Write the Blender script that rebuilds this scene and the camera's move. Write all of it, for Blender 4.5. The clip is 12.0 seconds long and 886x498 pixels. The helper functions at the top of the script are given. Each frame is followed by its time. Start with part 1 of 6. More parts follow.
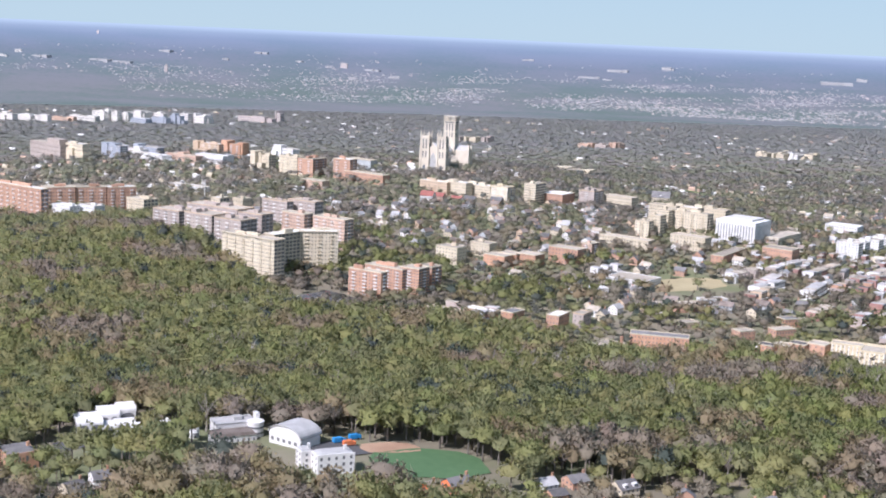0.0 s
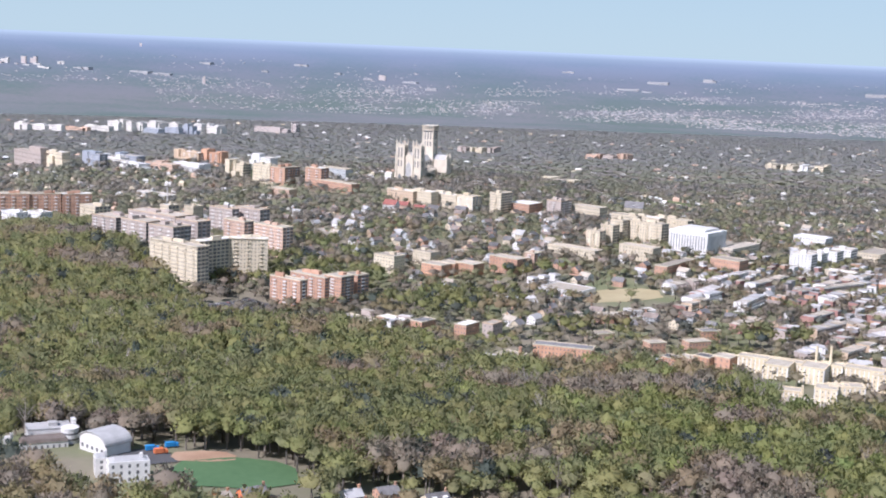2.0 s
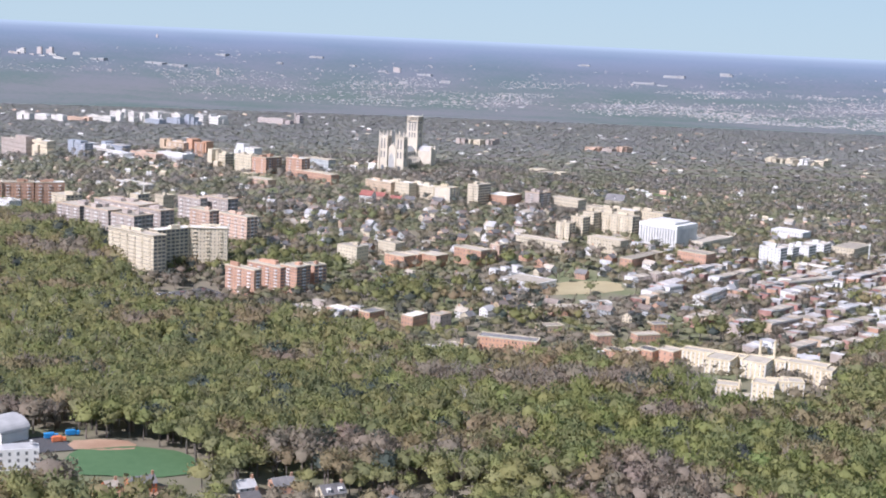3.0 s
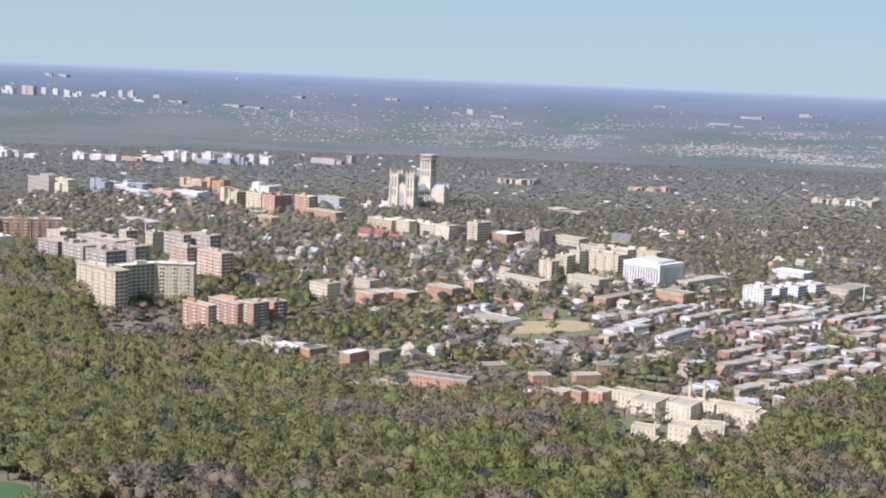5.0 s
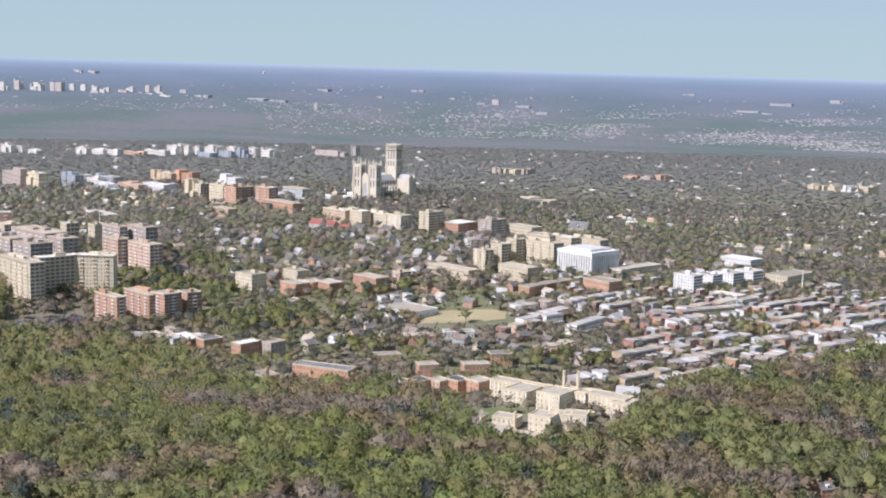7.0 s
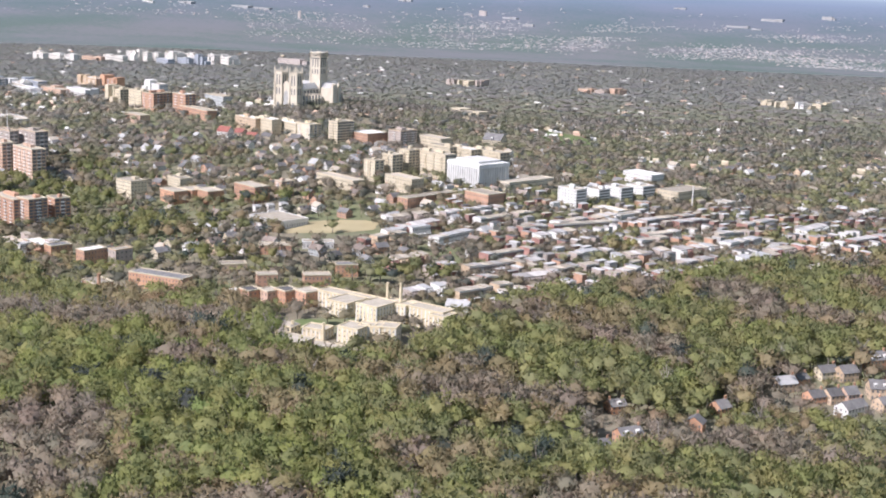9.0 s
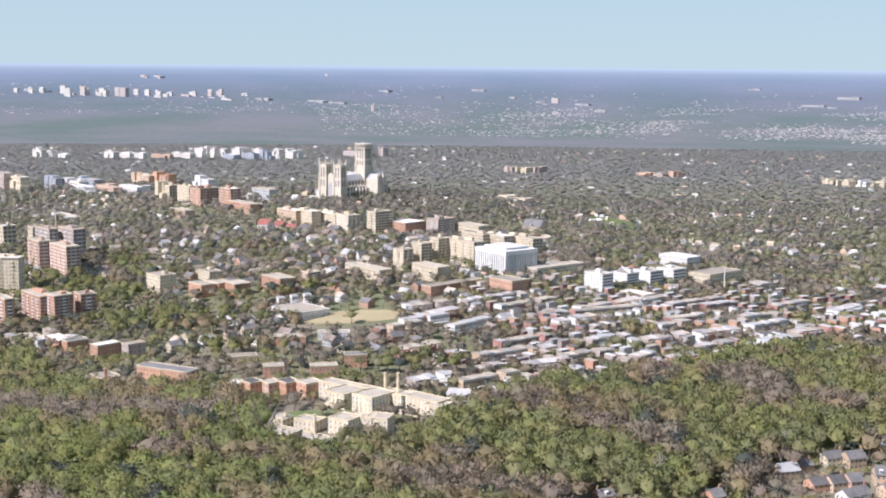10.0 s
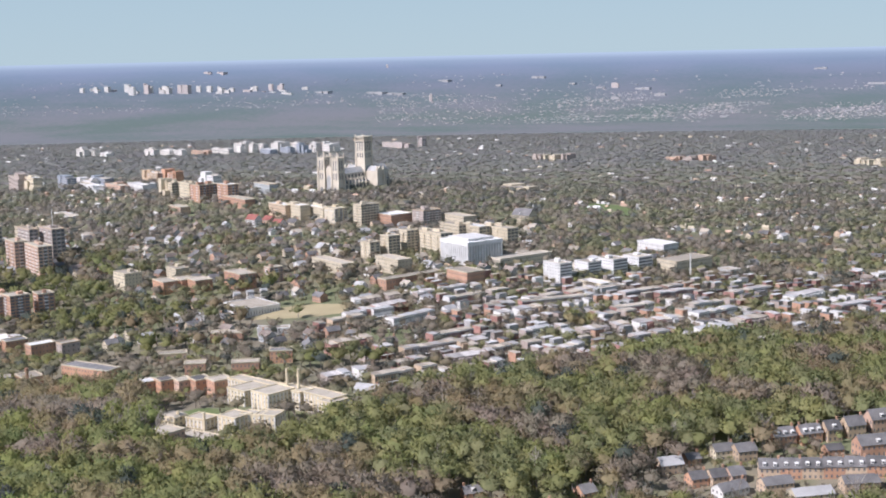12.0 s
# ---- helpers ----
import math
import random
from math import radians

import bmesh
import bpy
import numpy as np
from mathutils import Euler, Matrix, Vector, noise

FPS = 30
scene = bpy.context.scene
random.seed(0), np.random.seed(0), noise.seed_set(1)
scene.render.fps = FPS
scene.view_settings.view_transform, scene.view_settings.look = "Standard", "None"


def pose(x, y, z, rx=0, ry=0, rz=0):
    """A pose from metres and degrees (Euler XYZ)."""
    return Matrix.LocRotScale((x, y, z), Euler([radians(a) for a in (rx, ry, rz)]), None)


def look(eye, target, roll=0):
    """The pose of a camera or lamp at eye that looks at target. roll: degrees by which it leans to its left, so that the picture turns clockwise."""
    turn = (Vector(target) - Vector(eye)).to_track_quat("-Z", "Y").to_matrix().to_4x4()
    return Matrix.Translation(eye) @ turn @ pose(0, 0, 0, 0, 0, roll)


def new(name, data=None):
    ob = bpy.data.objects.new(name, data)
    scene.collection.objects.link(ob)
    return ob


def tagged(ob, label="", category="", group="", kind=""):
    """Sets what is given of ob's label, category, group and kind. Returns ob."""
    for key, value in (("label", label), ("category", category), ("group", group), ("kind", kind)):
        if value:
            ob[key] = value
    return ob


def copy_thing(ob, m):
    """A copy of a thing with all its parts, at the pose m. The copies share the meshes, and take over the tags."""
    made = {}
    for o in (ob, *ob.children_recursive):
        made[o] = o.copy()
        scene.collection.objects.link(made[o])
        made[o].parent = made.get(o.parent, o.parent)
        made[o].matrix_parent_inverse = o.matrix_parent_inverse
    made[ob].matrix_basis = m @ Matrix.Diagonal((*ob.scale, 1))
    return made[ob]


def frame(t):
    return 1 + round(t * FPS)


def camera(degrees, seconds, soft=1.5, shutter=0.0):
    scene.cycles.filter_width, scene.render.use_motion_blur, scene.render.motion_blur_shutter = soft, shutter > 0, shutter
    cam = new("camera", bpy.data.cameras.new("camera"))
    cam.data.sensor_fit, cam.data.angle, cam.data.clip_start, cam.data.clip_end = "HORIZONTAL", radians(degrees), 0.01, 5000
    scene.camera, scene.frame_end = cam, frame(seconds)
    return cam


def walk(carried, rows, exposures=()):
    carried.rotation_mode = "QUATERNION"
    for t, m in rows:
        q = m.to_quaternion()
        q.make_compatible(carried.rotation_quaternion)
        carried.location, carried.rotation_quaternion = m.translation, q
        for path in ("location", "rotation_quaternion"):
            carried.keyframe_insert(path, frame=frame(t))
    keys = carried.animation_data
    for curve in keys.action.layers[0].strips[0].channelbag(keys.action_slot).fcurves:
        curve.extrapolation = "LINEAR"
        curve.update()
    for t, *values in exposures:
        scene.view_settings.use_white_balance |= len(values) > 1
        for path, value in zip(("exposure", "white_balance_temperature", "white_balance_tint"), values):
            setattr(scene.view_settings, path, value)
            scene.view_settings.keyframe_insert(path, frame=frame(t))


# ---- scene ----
cam = camera(38, 12.0, soft=1.95)
PATH = [
    (0.0, look((-232.8, 13.0, 148.9), (36.18, 961.62, -17.91), 2.498)),
    (0.5, look((-213.2, 11.0, 148.4), (42.50, 962.47, -22.47), 1.370)),
    (1.0, look((-193.7, 9.1, 148.0), (23.97, 964.99, -49.01), 1.628)),
    (1.5, look((-174.2, 7.3, 147.6), (45.98, 965.72, -34.10), 2.528)),
    (2.0, look((-154.7, 5.8, 147.2), (69.19, 967.42, -11.35), 2.432)),
    (2.5, look((-135.3, 4.4, 146.8), (79.71, 967.48, -15.42), 2.649)),
    (3.0, look((-115.9, 3.3, 146.5), (89.22, 968.07, -18.05), 2.672)),
    (3.2, look((-108.1, 2.8, 146.4), (98.68, 966.07, -25.18), 2.803)),
    (4.8, look((-46.2, 0.5, 145.5), (84.75, 981.81, 4.35), 1.968)),
    (5.0, look((-38.5, 0.4, 145.4), (93.03, 982.38, 10.05), 2.357)),
    (5.5, look((-19.2, 0.1, 145.2), (102.22, 982.47, 3.19), 1.720)),
    (6.0, look((0.0, 0.0, 145.1), (109.47, 983.84, 3.39), 1.841)),
    (6.5, look((19.2, 0.1, 144.9), (124.29, 984.40, 3.21), 1.426)),
    (6.7, look((26.9, 0.2, 144.9), (126.70, 985.23, 4.51), 1.370)),
    (8.3, look((88.1, 1.9, 144.7), (170.96, 982.77, -31.56), 2.064)),
    (8.5, look((95.7, 2.3, 144.6), (182.38, 981.78, -37.09), 2.271)),
    (9.0, look((114.8, 3.3, 144.6), (204.99, 976.91, -64.81), 2.459)),
    (9.5, look((133.8, 4.4, 144.7), (206.56, 980.34, -61.04), 1.525)),
    (10.0, look((152.8, 5.8, 144.7), (173.59, 995.16, 0.79), 0.505)),
    (10.5, look((171.8, 7.3, 144.8), (176.62, 996.01, -5.21), -0.518)),
    (11.0, look((190.7, 9.1, 144.9), (204.09, 998.02, -2.62), -0.941)),
    (11.5, look((209.6, 11.0, 145.0), (200.62, 998.12, -14.43), -0.874)),
    (12.0, look((228.5, 13.0, 145.2), (183.31, 1000.35, -7.01), -1.286)),
]
walk(cam, PATH, exposures=[(0.0, 0.69, 5400, 23.5), (3.0, 0.69, 5440, 24), (5.0, 0.56, 5550, 22.5), (8.3, 0.52, 5620, 21), (9.5, 0.84, 5690, 22), (10.0, 0.73, 5610, 22.5), (12.0, 0.52, 5570, 22)])

# ---- light ----
SUN_AZ, SUN_EL = Vector((-0.855, -0.519)).normalized(), radians(45)
sun_way = Vector((SUN_AZ.x * math.cos(SUN_EL), SUN_AZ.y * math.cos(SUN_EL), math.sin(SUN_EL)))
sun_data = bpy.data.lights.new("sun", "SUN")
sun_data.energy, sun_data.angle, sun_data.color = 4.25, radians(0.5), (1.0, 0.905, 0.77)
sun = new("sun", sun_data)
sun.matrix_world = look(sun_way * 100, (0, 0, 0))
world = bpy.data.worlds.new("world")
scene.world = world
world.use_nodes = True
wn = world.node_tree.nodes
sky = wn.new("ShaderNodeTexSky")
sky.sky_type, sky.sun_disc = "NISHITA", False
sky.sun_elevation, sky.sun_rotation = SUN_EL, math.atan2(SUN_AZ.x, SUN_AZ.y)
sky.air_density, sky.dust_density, sky.ozone_density, sky.altitude = 0.8, 0.1, 4.0, 600
wl = world.node_tree.links
coord, part_z, near_horizon, blend = (wn.new("ShaderNode" + k) for k in ("TexCoord", "SeparateXYZ", "ValToRGB", "Mix"))
wl.new(coord.outputs["Generated"], part_z.inputs[0])
wl.new(part_z.outputs[2], near_horizon.inputs[0])
near_horizon.color_ramp.elements[0].color, near_horizon.color_ramp.elements[0].position = (0.92, 0.92, 0.92, 1), 0.0
near_horizon.color_ramp.elements[1].color, near_horizon.color_ramp.elements[1].position = (0.0, 0.0, 0.0, 1), 1.0
blend.data_type = "RGBA"
wl.new(near_horizon.outputs[0], blend.inputs[0])
wl.new(sky.outputs[0], blend.inputs[6])
lower_air = wn.new("ShaderNodeValToRGB")
lower_air.color_ramp.elements[0].color, lower_air.color_ramp.elements[0].position = (7.0, 8.6, 7.9, 1), 0.0
lower_air.color_ramp.elements[1].color, lower_air.color_ramp.elements[1].position = (6.5, 8.3, 7.8, 1), 0.09
upper_air = lower_air.color_ramp.elements.new(0.6)
upper_air.color = (8.9, 11.0, 11.0, 1)
wl.new(part_z.outputs[2], lower_air.inputs[0])
wl.new(lower_air.outputs[0], blend.inputs[7])
wl.new(blend.outputs[2], wn["Background"].inputs[0])
wn["Background"].inputs[1].default_value = 0.05


# ---- materials ----
def material(name, colours, rough=0.85, scale=0.3, fine=2.5, bump=0.3, metal=0.0, island=0.0):
    """A procedural surface: two colours mixed by noise at two scales, with fine relief."""
    m = bpy.data.materials.new(name)
    m.use_nodes = True
    nt, ln = m.node_tree.nodes, m.node_tree.links
    bsdf = nt["Principled BSDF"]
    bsdf.inputs["Roughness"].default_value, bsdf.inputs["Metallic"].default_value = rough, metal
    if rough >= 0.5:
        bsdf.inputs["Specular IOR Level"].default_value = 0.12
    geo = nt.new("ShaderNodeNewGeometry")
    big, small = nt.new("ShaderNodeTexNoise"), nt.new("ShaderNodeTexNoise")
    for n, s, d in ((big, scale, 4), (small, fine, 3)):
        n.inputs["Scale"].default_value, n.inputs["Detail"].default_value = s, d
        ln.new(geo.outputs["Position"], n.inputs["Vector"])
    add = nt.new("ShaderNodeMath")
    add.operation = "MULTIPLY_ADD"
    ln.new(small.outputs[0], add.inputs[0])
    add.inputs[1].default_value = 0.45
    ln.new(big.outputs[0], add.inputs[2])
    ramp = nt.new("ShaderNodeValToRGB")
    ramp.color_ramp.elements[0].position, ramp.color_ramp.elements[1].position = 0.5, 0.95
    ramp.color_ramp.elements[0].color, ramp.color_ramp.elements[1].color = (*colours[0], 1), (*colours[1], 1)
    ln.new(add.outputs[0], ramp.inputs[0])
    out = ramp.outputs[0]
    if island:
        info, hsv, rng = nt.new("ShaderNodeObjectInfo"), nt.new("ShaderNodeHueSaturation"), nt.new("ShaderNodeMapRange")
        ln.new(info.outputs["Random"], rng.inputs[0])
        rng.inputs[3].default_value, rng.inputs[4].default_value = 1 - island, 1 + island
        ln.new(rng.outputs[0], hsv.inputs["Value"])
        ln.new(out, hsv.inputs["Color"])
        out = hsv.outputs[0]
    ln.new(out, bsdf.inputs["Base Color"])
    if bump:
        b = nt.new("ShaderNodeBump")
        b.inputs["Strength"].default_value, b.inputs["Distance"].default_value = bump, 0.15
        ln.new(small.outputs[0], b.inputs["Height"])
        ln.new(b.outputs[0], bsdf.inputs["Normal"])
    return m


cream = material("cream_brick", ((0.51, 0.44, 0.315), (0.64, 0.57, 0.435)), island=0.1)
yellow = material("yellow_brick", ((0.58, 0.49, 0.32), (0.72, 0.63, 0.45)), island=0.06)
white = material("white_concrete", ((0.60, 0.59, 0.565), (0.74, 0.73, 0.71)), island=0.07)
redbrick = material("red_brick", ((0.42, 0.25, 0.168), (0.53, 0.342, 0.242)), island=0.12)
brick = material("orange_brick", ((0.45, 0.257, 0.163), (0.56, 0.35, 0.235)), island=0.12)
pink = material("pink_brick", ((0.49, 0.345, 0.255), (0.60, 0.44, 0.34)), island=0.1)
mauve = material("mauve_brick", ((0.36, 0.305, 0.265), (0.47, 0.405, 0.36)), island=0.08)
tan = material("tan_brick", ((0.46, 0.35, 0.24), (0.60, 0.47, 0.34)), island=0.1)
grey = material("grey_stucco", ((0.34, 0.36, 0.36), (0.48, 0.50, 0.50)), island=0.15)
glassblue = material("blue_glazing", ((0.30, 0.33, 0.38), (0.41, 0.43, 0.47)), rough=0.3, bump=0.05)
limestone = material("limestone", ((0.55, 0.485, 0.385), (0.70, 0.64, 0.53)), scale=0.12)
# darker than the lead: shade of the cathedral's flank and portals put into colour
shadegrey = material("flank_shade_grey", ((0.13, 0.14, 0.15), (0.2, 0.21, 0.22)), rough=0.6)
lead = material("lead_roofing", ((0.36, 0.355, 0.345), (0.48, 0.475, 0.465)), rough=0.5)
tinroof = material("weathered_tin_roofing", ((0.36, 0.335, 0.315), (0.55, 0.52, 0.49)), rough=0.6, island=0.3)
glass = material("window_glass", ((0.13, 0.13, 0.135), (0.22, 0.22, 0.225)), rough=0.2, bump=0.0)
flatroof = material("gravel_roofing", ((0.34, 0.30, 0.24), (0.47, 0.42, 0.345)), fine=1.2, island=0.25)
tanroof = material("tan_gravel_roofing", ((0.38, 0.34, 0.27), (0.50, 0.45, 0.37)), fine=1.2)
whiteroof = material("white_membrane", ((0.58, 0.565, 0.54), (0.74, 0.725, 0.70)), rough=0.6, island=0.15)
slate = material("slate_roofing", ((0.125, 0.121, 0.119), (0.215, 0.208, 0.202)), rough=0.65, island=0.3)
shingle = material("brown_shingles", ((0.16, 0.13, 0.11), (0.28, 0.24, 0.21)), island=0.3)
painted = material("white_paint", ((0.62, 0.605, 0.575), (0.75, 0.735, 0.705)), rough=0.6, island=0.1)
asphalt = material("asphalt", ((0.07, 0.07, 0.075), (0.13, 0.13, 0.13)), scale=0.05)
turf = material("sports_turf", ((0.075, 0.14, 0.065), (0.105, 0.18, 0.085)), scale=0.03, fine=0.4)
soil = material("red_soil", ((0.32, 0.20, 0.13), (0.46, 0.32, 0.22)), scale=0.08)
lawn = material("mown_lawn", ((0.12, 0.16, 0.065), (0.17, 0.205, 0.09)), scale=0.05, fine=0.5)
drygrass = material("dry_grass", ((0.34, 0.29, 0.17), (0.42, 0.36, 0.22)), scale=0.05)
orange = material("orange_tarpaulin", ((0.62, 0.18, 0.07), (0.72, 0.26, 0.12)), rough=0.7)
bluepaint = material("blue_paint", ((0.03, 0.20, 0.48), (0.06, 0.28, 0.58)), rough=0.5)
# wall colours for far buildings, with haze mixed into the tone
hazepale = material("hazed_pale_walls", ((0.54, 0.515, 0.475), (0.66, 0.635, 0.59)), island=0.1)
hazepink = material("hazed_pinkish_walls", ((0.44, 0.38, 0.35), (0.54, 0.48, 0.45)), island=0.1)
hazedim = material("hazed_dim_walls", ((0.30, 0.30, 0.305), (0.42, 0.415, 0.41)), island=0.1)
rowbrick = material("old_row_brick", ((0.29, 0.155, 0.13), (0.42, 0.26, 0.22)), island=0.25)
redpaint = material("dark_red_roofing", ((0.24, 0.09, 0.08), (0.34, 0.15, 0.12)))


def leaf_material():
    """Foliage and twigs: each tree's own colour, broken up by fine noise."""
    m = bpy.data.materials.new("foliage")
    m.use_nodes = True
    nt, ln = m.node_tree.nodes, m.node_tree.links
    nt.remove(nt["Principled BSDF"])
    att, geo, noi, hsv = (nt.new("ShaderNode" + k) for k in ("Attribute", "NewGeometry", "TexNoise", "HueSaturation"))
    att.attribute_name = "tint"
    ln.new(geo.outputs["Position"], noi.inputs["Vector"])
    noi.inputs["Scale"].default_value, noi.inputs["Detail"].default_value = 0.9, 3
    rng = nt.new("ShaderNodeMapRange")
    rng.inputs[1].default_value, rng.inputs[2].default_value = 0.3, 0.7
    rng.inputs[3].default_value, rng.inputs[4].default_value = 0.93, 1.07
    ln.new(noi.outputs[0], rng.inputs[0])
    ln.new(rng.outputs[0], hsv.inputs["Value"])
    hsv.inputs["Saturation"].default_value = 1.03
    ln.new(att.outputs["Color"], hsv.inputs["Color"])
    dif, tra, mix = (nt.new("ShaderNode" + k) for k in ("BsdfDiffuse", "BsdfTranslucent", "MixShader"))
    ln.new(hsv.outputs[0], dif.inputs[0])
    ln.new(hsv.outputs[0], tra.inputs[0])
    mix.inputs[0].default_value = 0.55
    ln.new(dif.outputs[0], mix.inputs[1])
    ln.new(tra.outputs[0], mix.inputs[2])
    ln.new(mix.outputs[0], nt["Material Output"].inputs[0])
    return m


foliage = leaf_material()


def ground_material():
    m = material("meadow_and_leaf_litter", ((0.185, 0.165, 0.12), (0.27, 0.24, 0.175)), scale=0.012, fine=0.15, bump=0.2)
    nt, ln = m.node_tree.nodes, m.node_tree.links
    geo, noi, ramp, mix = (nt.new("ShaderNode" + k) for k in ("NewGeometry", "TexNoise", "ValToRGB", "Mix"))
    ln.new(geo.outputs["Position"], noi.inputs["Vector"])
    noi.inputs["Scale"].default_value, noi.inputs["Detail"].default_value = 0.02, 5
    ramp.color_ramp.elements[0].position, ramp.color_ramp.elements[1].position = 0.45, 0.6
    ln.new(noi.outputs[0], ramp.inputs[0])
    mix.data_type = "RGBA"
    ln.new(ramp.outputs[0], mix.inputs["Factor"])
    bsdf = nt["Principled BSDF"]
    ln.new(bsdf.inputs["Base Color"].links[0].from_socket, mix.inputs[6])
    mix.inputs[7].default_value = (0.17, 0.185, 0.10, 1)
    ln.new(mix.outputs[2], bsdf.inputs["Base Color"])
    return m


def distance_material():
    """The far country to the horizon: a plain glowing backdrop of woods and clearings, its blue haze painted in by
    height.
    """
    m = bpy.data.materials.new("hazed_distance")
    m.use_nodes = True
    nt, ln = m.node_tree.nodes, m.node_tree.links
    bsdf = nt["Principled BSDF"]
    bsdf.inputs["Roughness"].default_value = 1.0
    bsdf.inputs["Specular IOR Level"].default_value = 0.0
    geo, sep, mapr = (nt.new("ShaderNode" + k) for k in ("NewGeometry", "SeparateXYZ", "MapRange"))
    ln.new(geo.outputs["Position"], sep.inputs[0])
    noi, fin = nt.new("ShaderNodeTexNoise"), nt.new("ShaderNodeTexNoise")
    stretch = nt.new("ShaderNodeVectorMath")
    stretch.operation = "MULTIPLY"
    stretch.inputs[1].default_value = (1.0, 1.0, 4.0)
    ln.new(geo.outputs["Position"], stretch.inputs[0])
    for n, s in ((noi, 0.0035), (fin, 0.07)):
        n.inputs["Scale"].default_value, n.inputs["Detail"].default_value = s, 6
        ln.new(stretch.outputs[0], n.inputs["Vector"])
    mul = nt.new("ShaderNodeMath")
    mul.operation = "MULTIPLY_ADD"
    ln.new(fin.outputs[0], mul.inputs[0])
    mul.inputs[1].default_value = 0.7
    ln.new(noi.outputs[0], mul.inputs[2])
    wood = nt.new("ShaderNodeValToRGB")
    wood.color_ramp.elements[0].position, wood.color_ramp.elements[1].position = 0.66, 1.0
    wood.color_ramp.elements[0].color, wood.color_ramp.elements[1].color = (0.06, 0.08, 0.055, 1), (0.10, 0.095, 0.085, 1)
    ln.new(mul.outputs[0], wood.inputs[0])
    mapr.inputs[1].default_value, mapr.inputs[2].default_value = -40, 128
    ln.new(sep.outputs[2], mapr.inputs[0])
    # haze as emission, bluer and then paler towards the horizon
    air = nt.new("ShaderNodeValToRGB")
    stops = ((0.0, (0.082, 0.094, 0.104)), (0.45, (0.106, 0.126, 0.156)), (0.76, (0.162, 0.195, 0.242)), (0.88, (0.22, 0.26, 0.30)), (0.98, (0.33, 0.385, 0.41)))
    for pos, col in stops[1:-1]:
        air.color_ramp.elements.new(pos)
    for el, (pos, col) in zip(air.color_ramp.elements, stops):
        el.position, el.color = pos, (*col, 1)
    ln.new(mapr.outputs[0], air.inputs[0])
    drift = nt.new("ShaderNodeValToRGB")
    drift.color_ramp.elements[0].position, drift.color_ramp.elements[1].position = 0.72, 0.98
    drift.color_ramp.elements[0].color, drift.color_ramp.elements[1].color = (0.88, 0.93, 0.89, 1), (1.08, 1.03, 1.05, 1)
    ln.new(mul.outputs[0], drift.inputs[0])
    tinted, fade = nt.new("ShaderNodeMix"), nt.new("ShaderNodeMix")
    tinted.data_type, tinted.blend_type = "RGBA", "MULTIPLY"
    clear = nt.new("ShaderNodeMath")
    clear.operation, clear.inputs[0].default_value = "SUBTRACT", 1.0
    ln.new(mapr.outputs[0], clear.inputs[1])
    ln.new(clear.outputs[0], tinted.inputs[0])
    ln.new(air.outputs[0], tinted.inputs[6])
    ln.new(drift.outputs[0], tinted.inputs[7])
    # base colour darkens with height, leaving the painted haze to show
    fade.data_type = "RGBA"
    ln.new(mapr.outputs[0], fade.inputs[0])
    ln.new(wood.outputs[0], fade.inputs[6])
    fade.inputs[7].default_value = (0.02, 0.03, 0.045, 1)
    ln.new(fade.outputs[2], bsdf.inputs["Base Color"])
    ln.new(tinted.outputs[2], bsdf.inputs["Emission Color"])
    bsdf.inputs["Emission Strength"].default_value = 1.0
    return m


# ---- the lie of the land ----
NEAR_LIMIT, FAR_LIMIT = 4600.0, 7900.0
SC = 0.62  # all lengths below are laid out at a larger scale and set into the world by this factor


def hill(x, y, cx, cy, sx, sy):
    return math.exp(-(((x - cx) / sx) ** 2) - ((y - cy) / sy) ** 2)


def plain(x, y):
    """Height of the land: the cathedral's hill, the embassy's rise, the campus knoll, the creek."""
    z = 4 + 30 * hill(x, y, 130, 1880, 330, 330) + 16 * hill(x, y, 330, 1330, 210, 200) + 16 * hill(x, y, -280, 1380, 160, 130)
    z += 22 * hill(x, y, -280, 640, 170, 140) - 13 * hill(x, y, 430, 660, 170, 110) + 6 * hill(x, y, 650, 1000, 260, 200)
    z += -8 * hill(x, y, -60, 870, 260, 90) + 6 * hill(x, y, 190, 820, 90, 60) - 8 * hill(x, y, -60, 1150, 220, 120) + 22 * hill(x, y, -240, 2060, 230, 160)
    r = math.hypot(x, y)
    if r > 2100:
        k = min(1, (r - 2100) / 3900)
        z -= 49.5 * k * k * (3 - 2 * k) + 49 * k
    return z


def land(x, y):
    """plain(), with the country past the near limit drawn together so that the horizon stands at the far limit."""
    r = math.hypot(x, y)
    if r <= NEAR_LIMIT:
        return plain(x, y)
    w = min((r - NEAR_LIMIT) / (FAR_LIMIT - NEAR_LIMIT), 0.9955)
    d = NEAR_LIMIT + 2 * (1 / math.sqrt(1 - w) - 1) * (FAR_LIMIT - NEAR_LIMIT)
    return 234 + (plain(x * d / r, y * d / r) - 234) * r / d


def sheet(name, radii, turns, mat):
    """A ring of land, as one smooth sheet."""
    verts, faces = [], []
    for r in radii:
        for a in turns:
            x, y = r * math.sin(a), r * math.cos(a)
            verts.append((x * SC, y * SC, land(x, y) * SC))
    n = len(turns)
    for i in range(len(radii) - 1):
        for j in range(n):
            k = (j + 1) % n
            faces.append((i * n + j, i * n + k, (i + 1) * n + k, (i + 1) * n + j))
    me = bpy.data.meshes.new(name)
    me.from_pydata(verts, [], faces)
    me.materials.append(mat)
    for p in me.polygons:
        p.use_smooth = True
    return new(name, me)


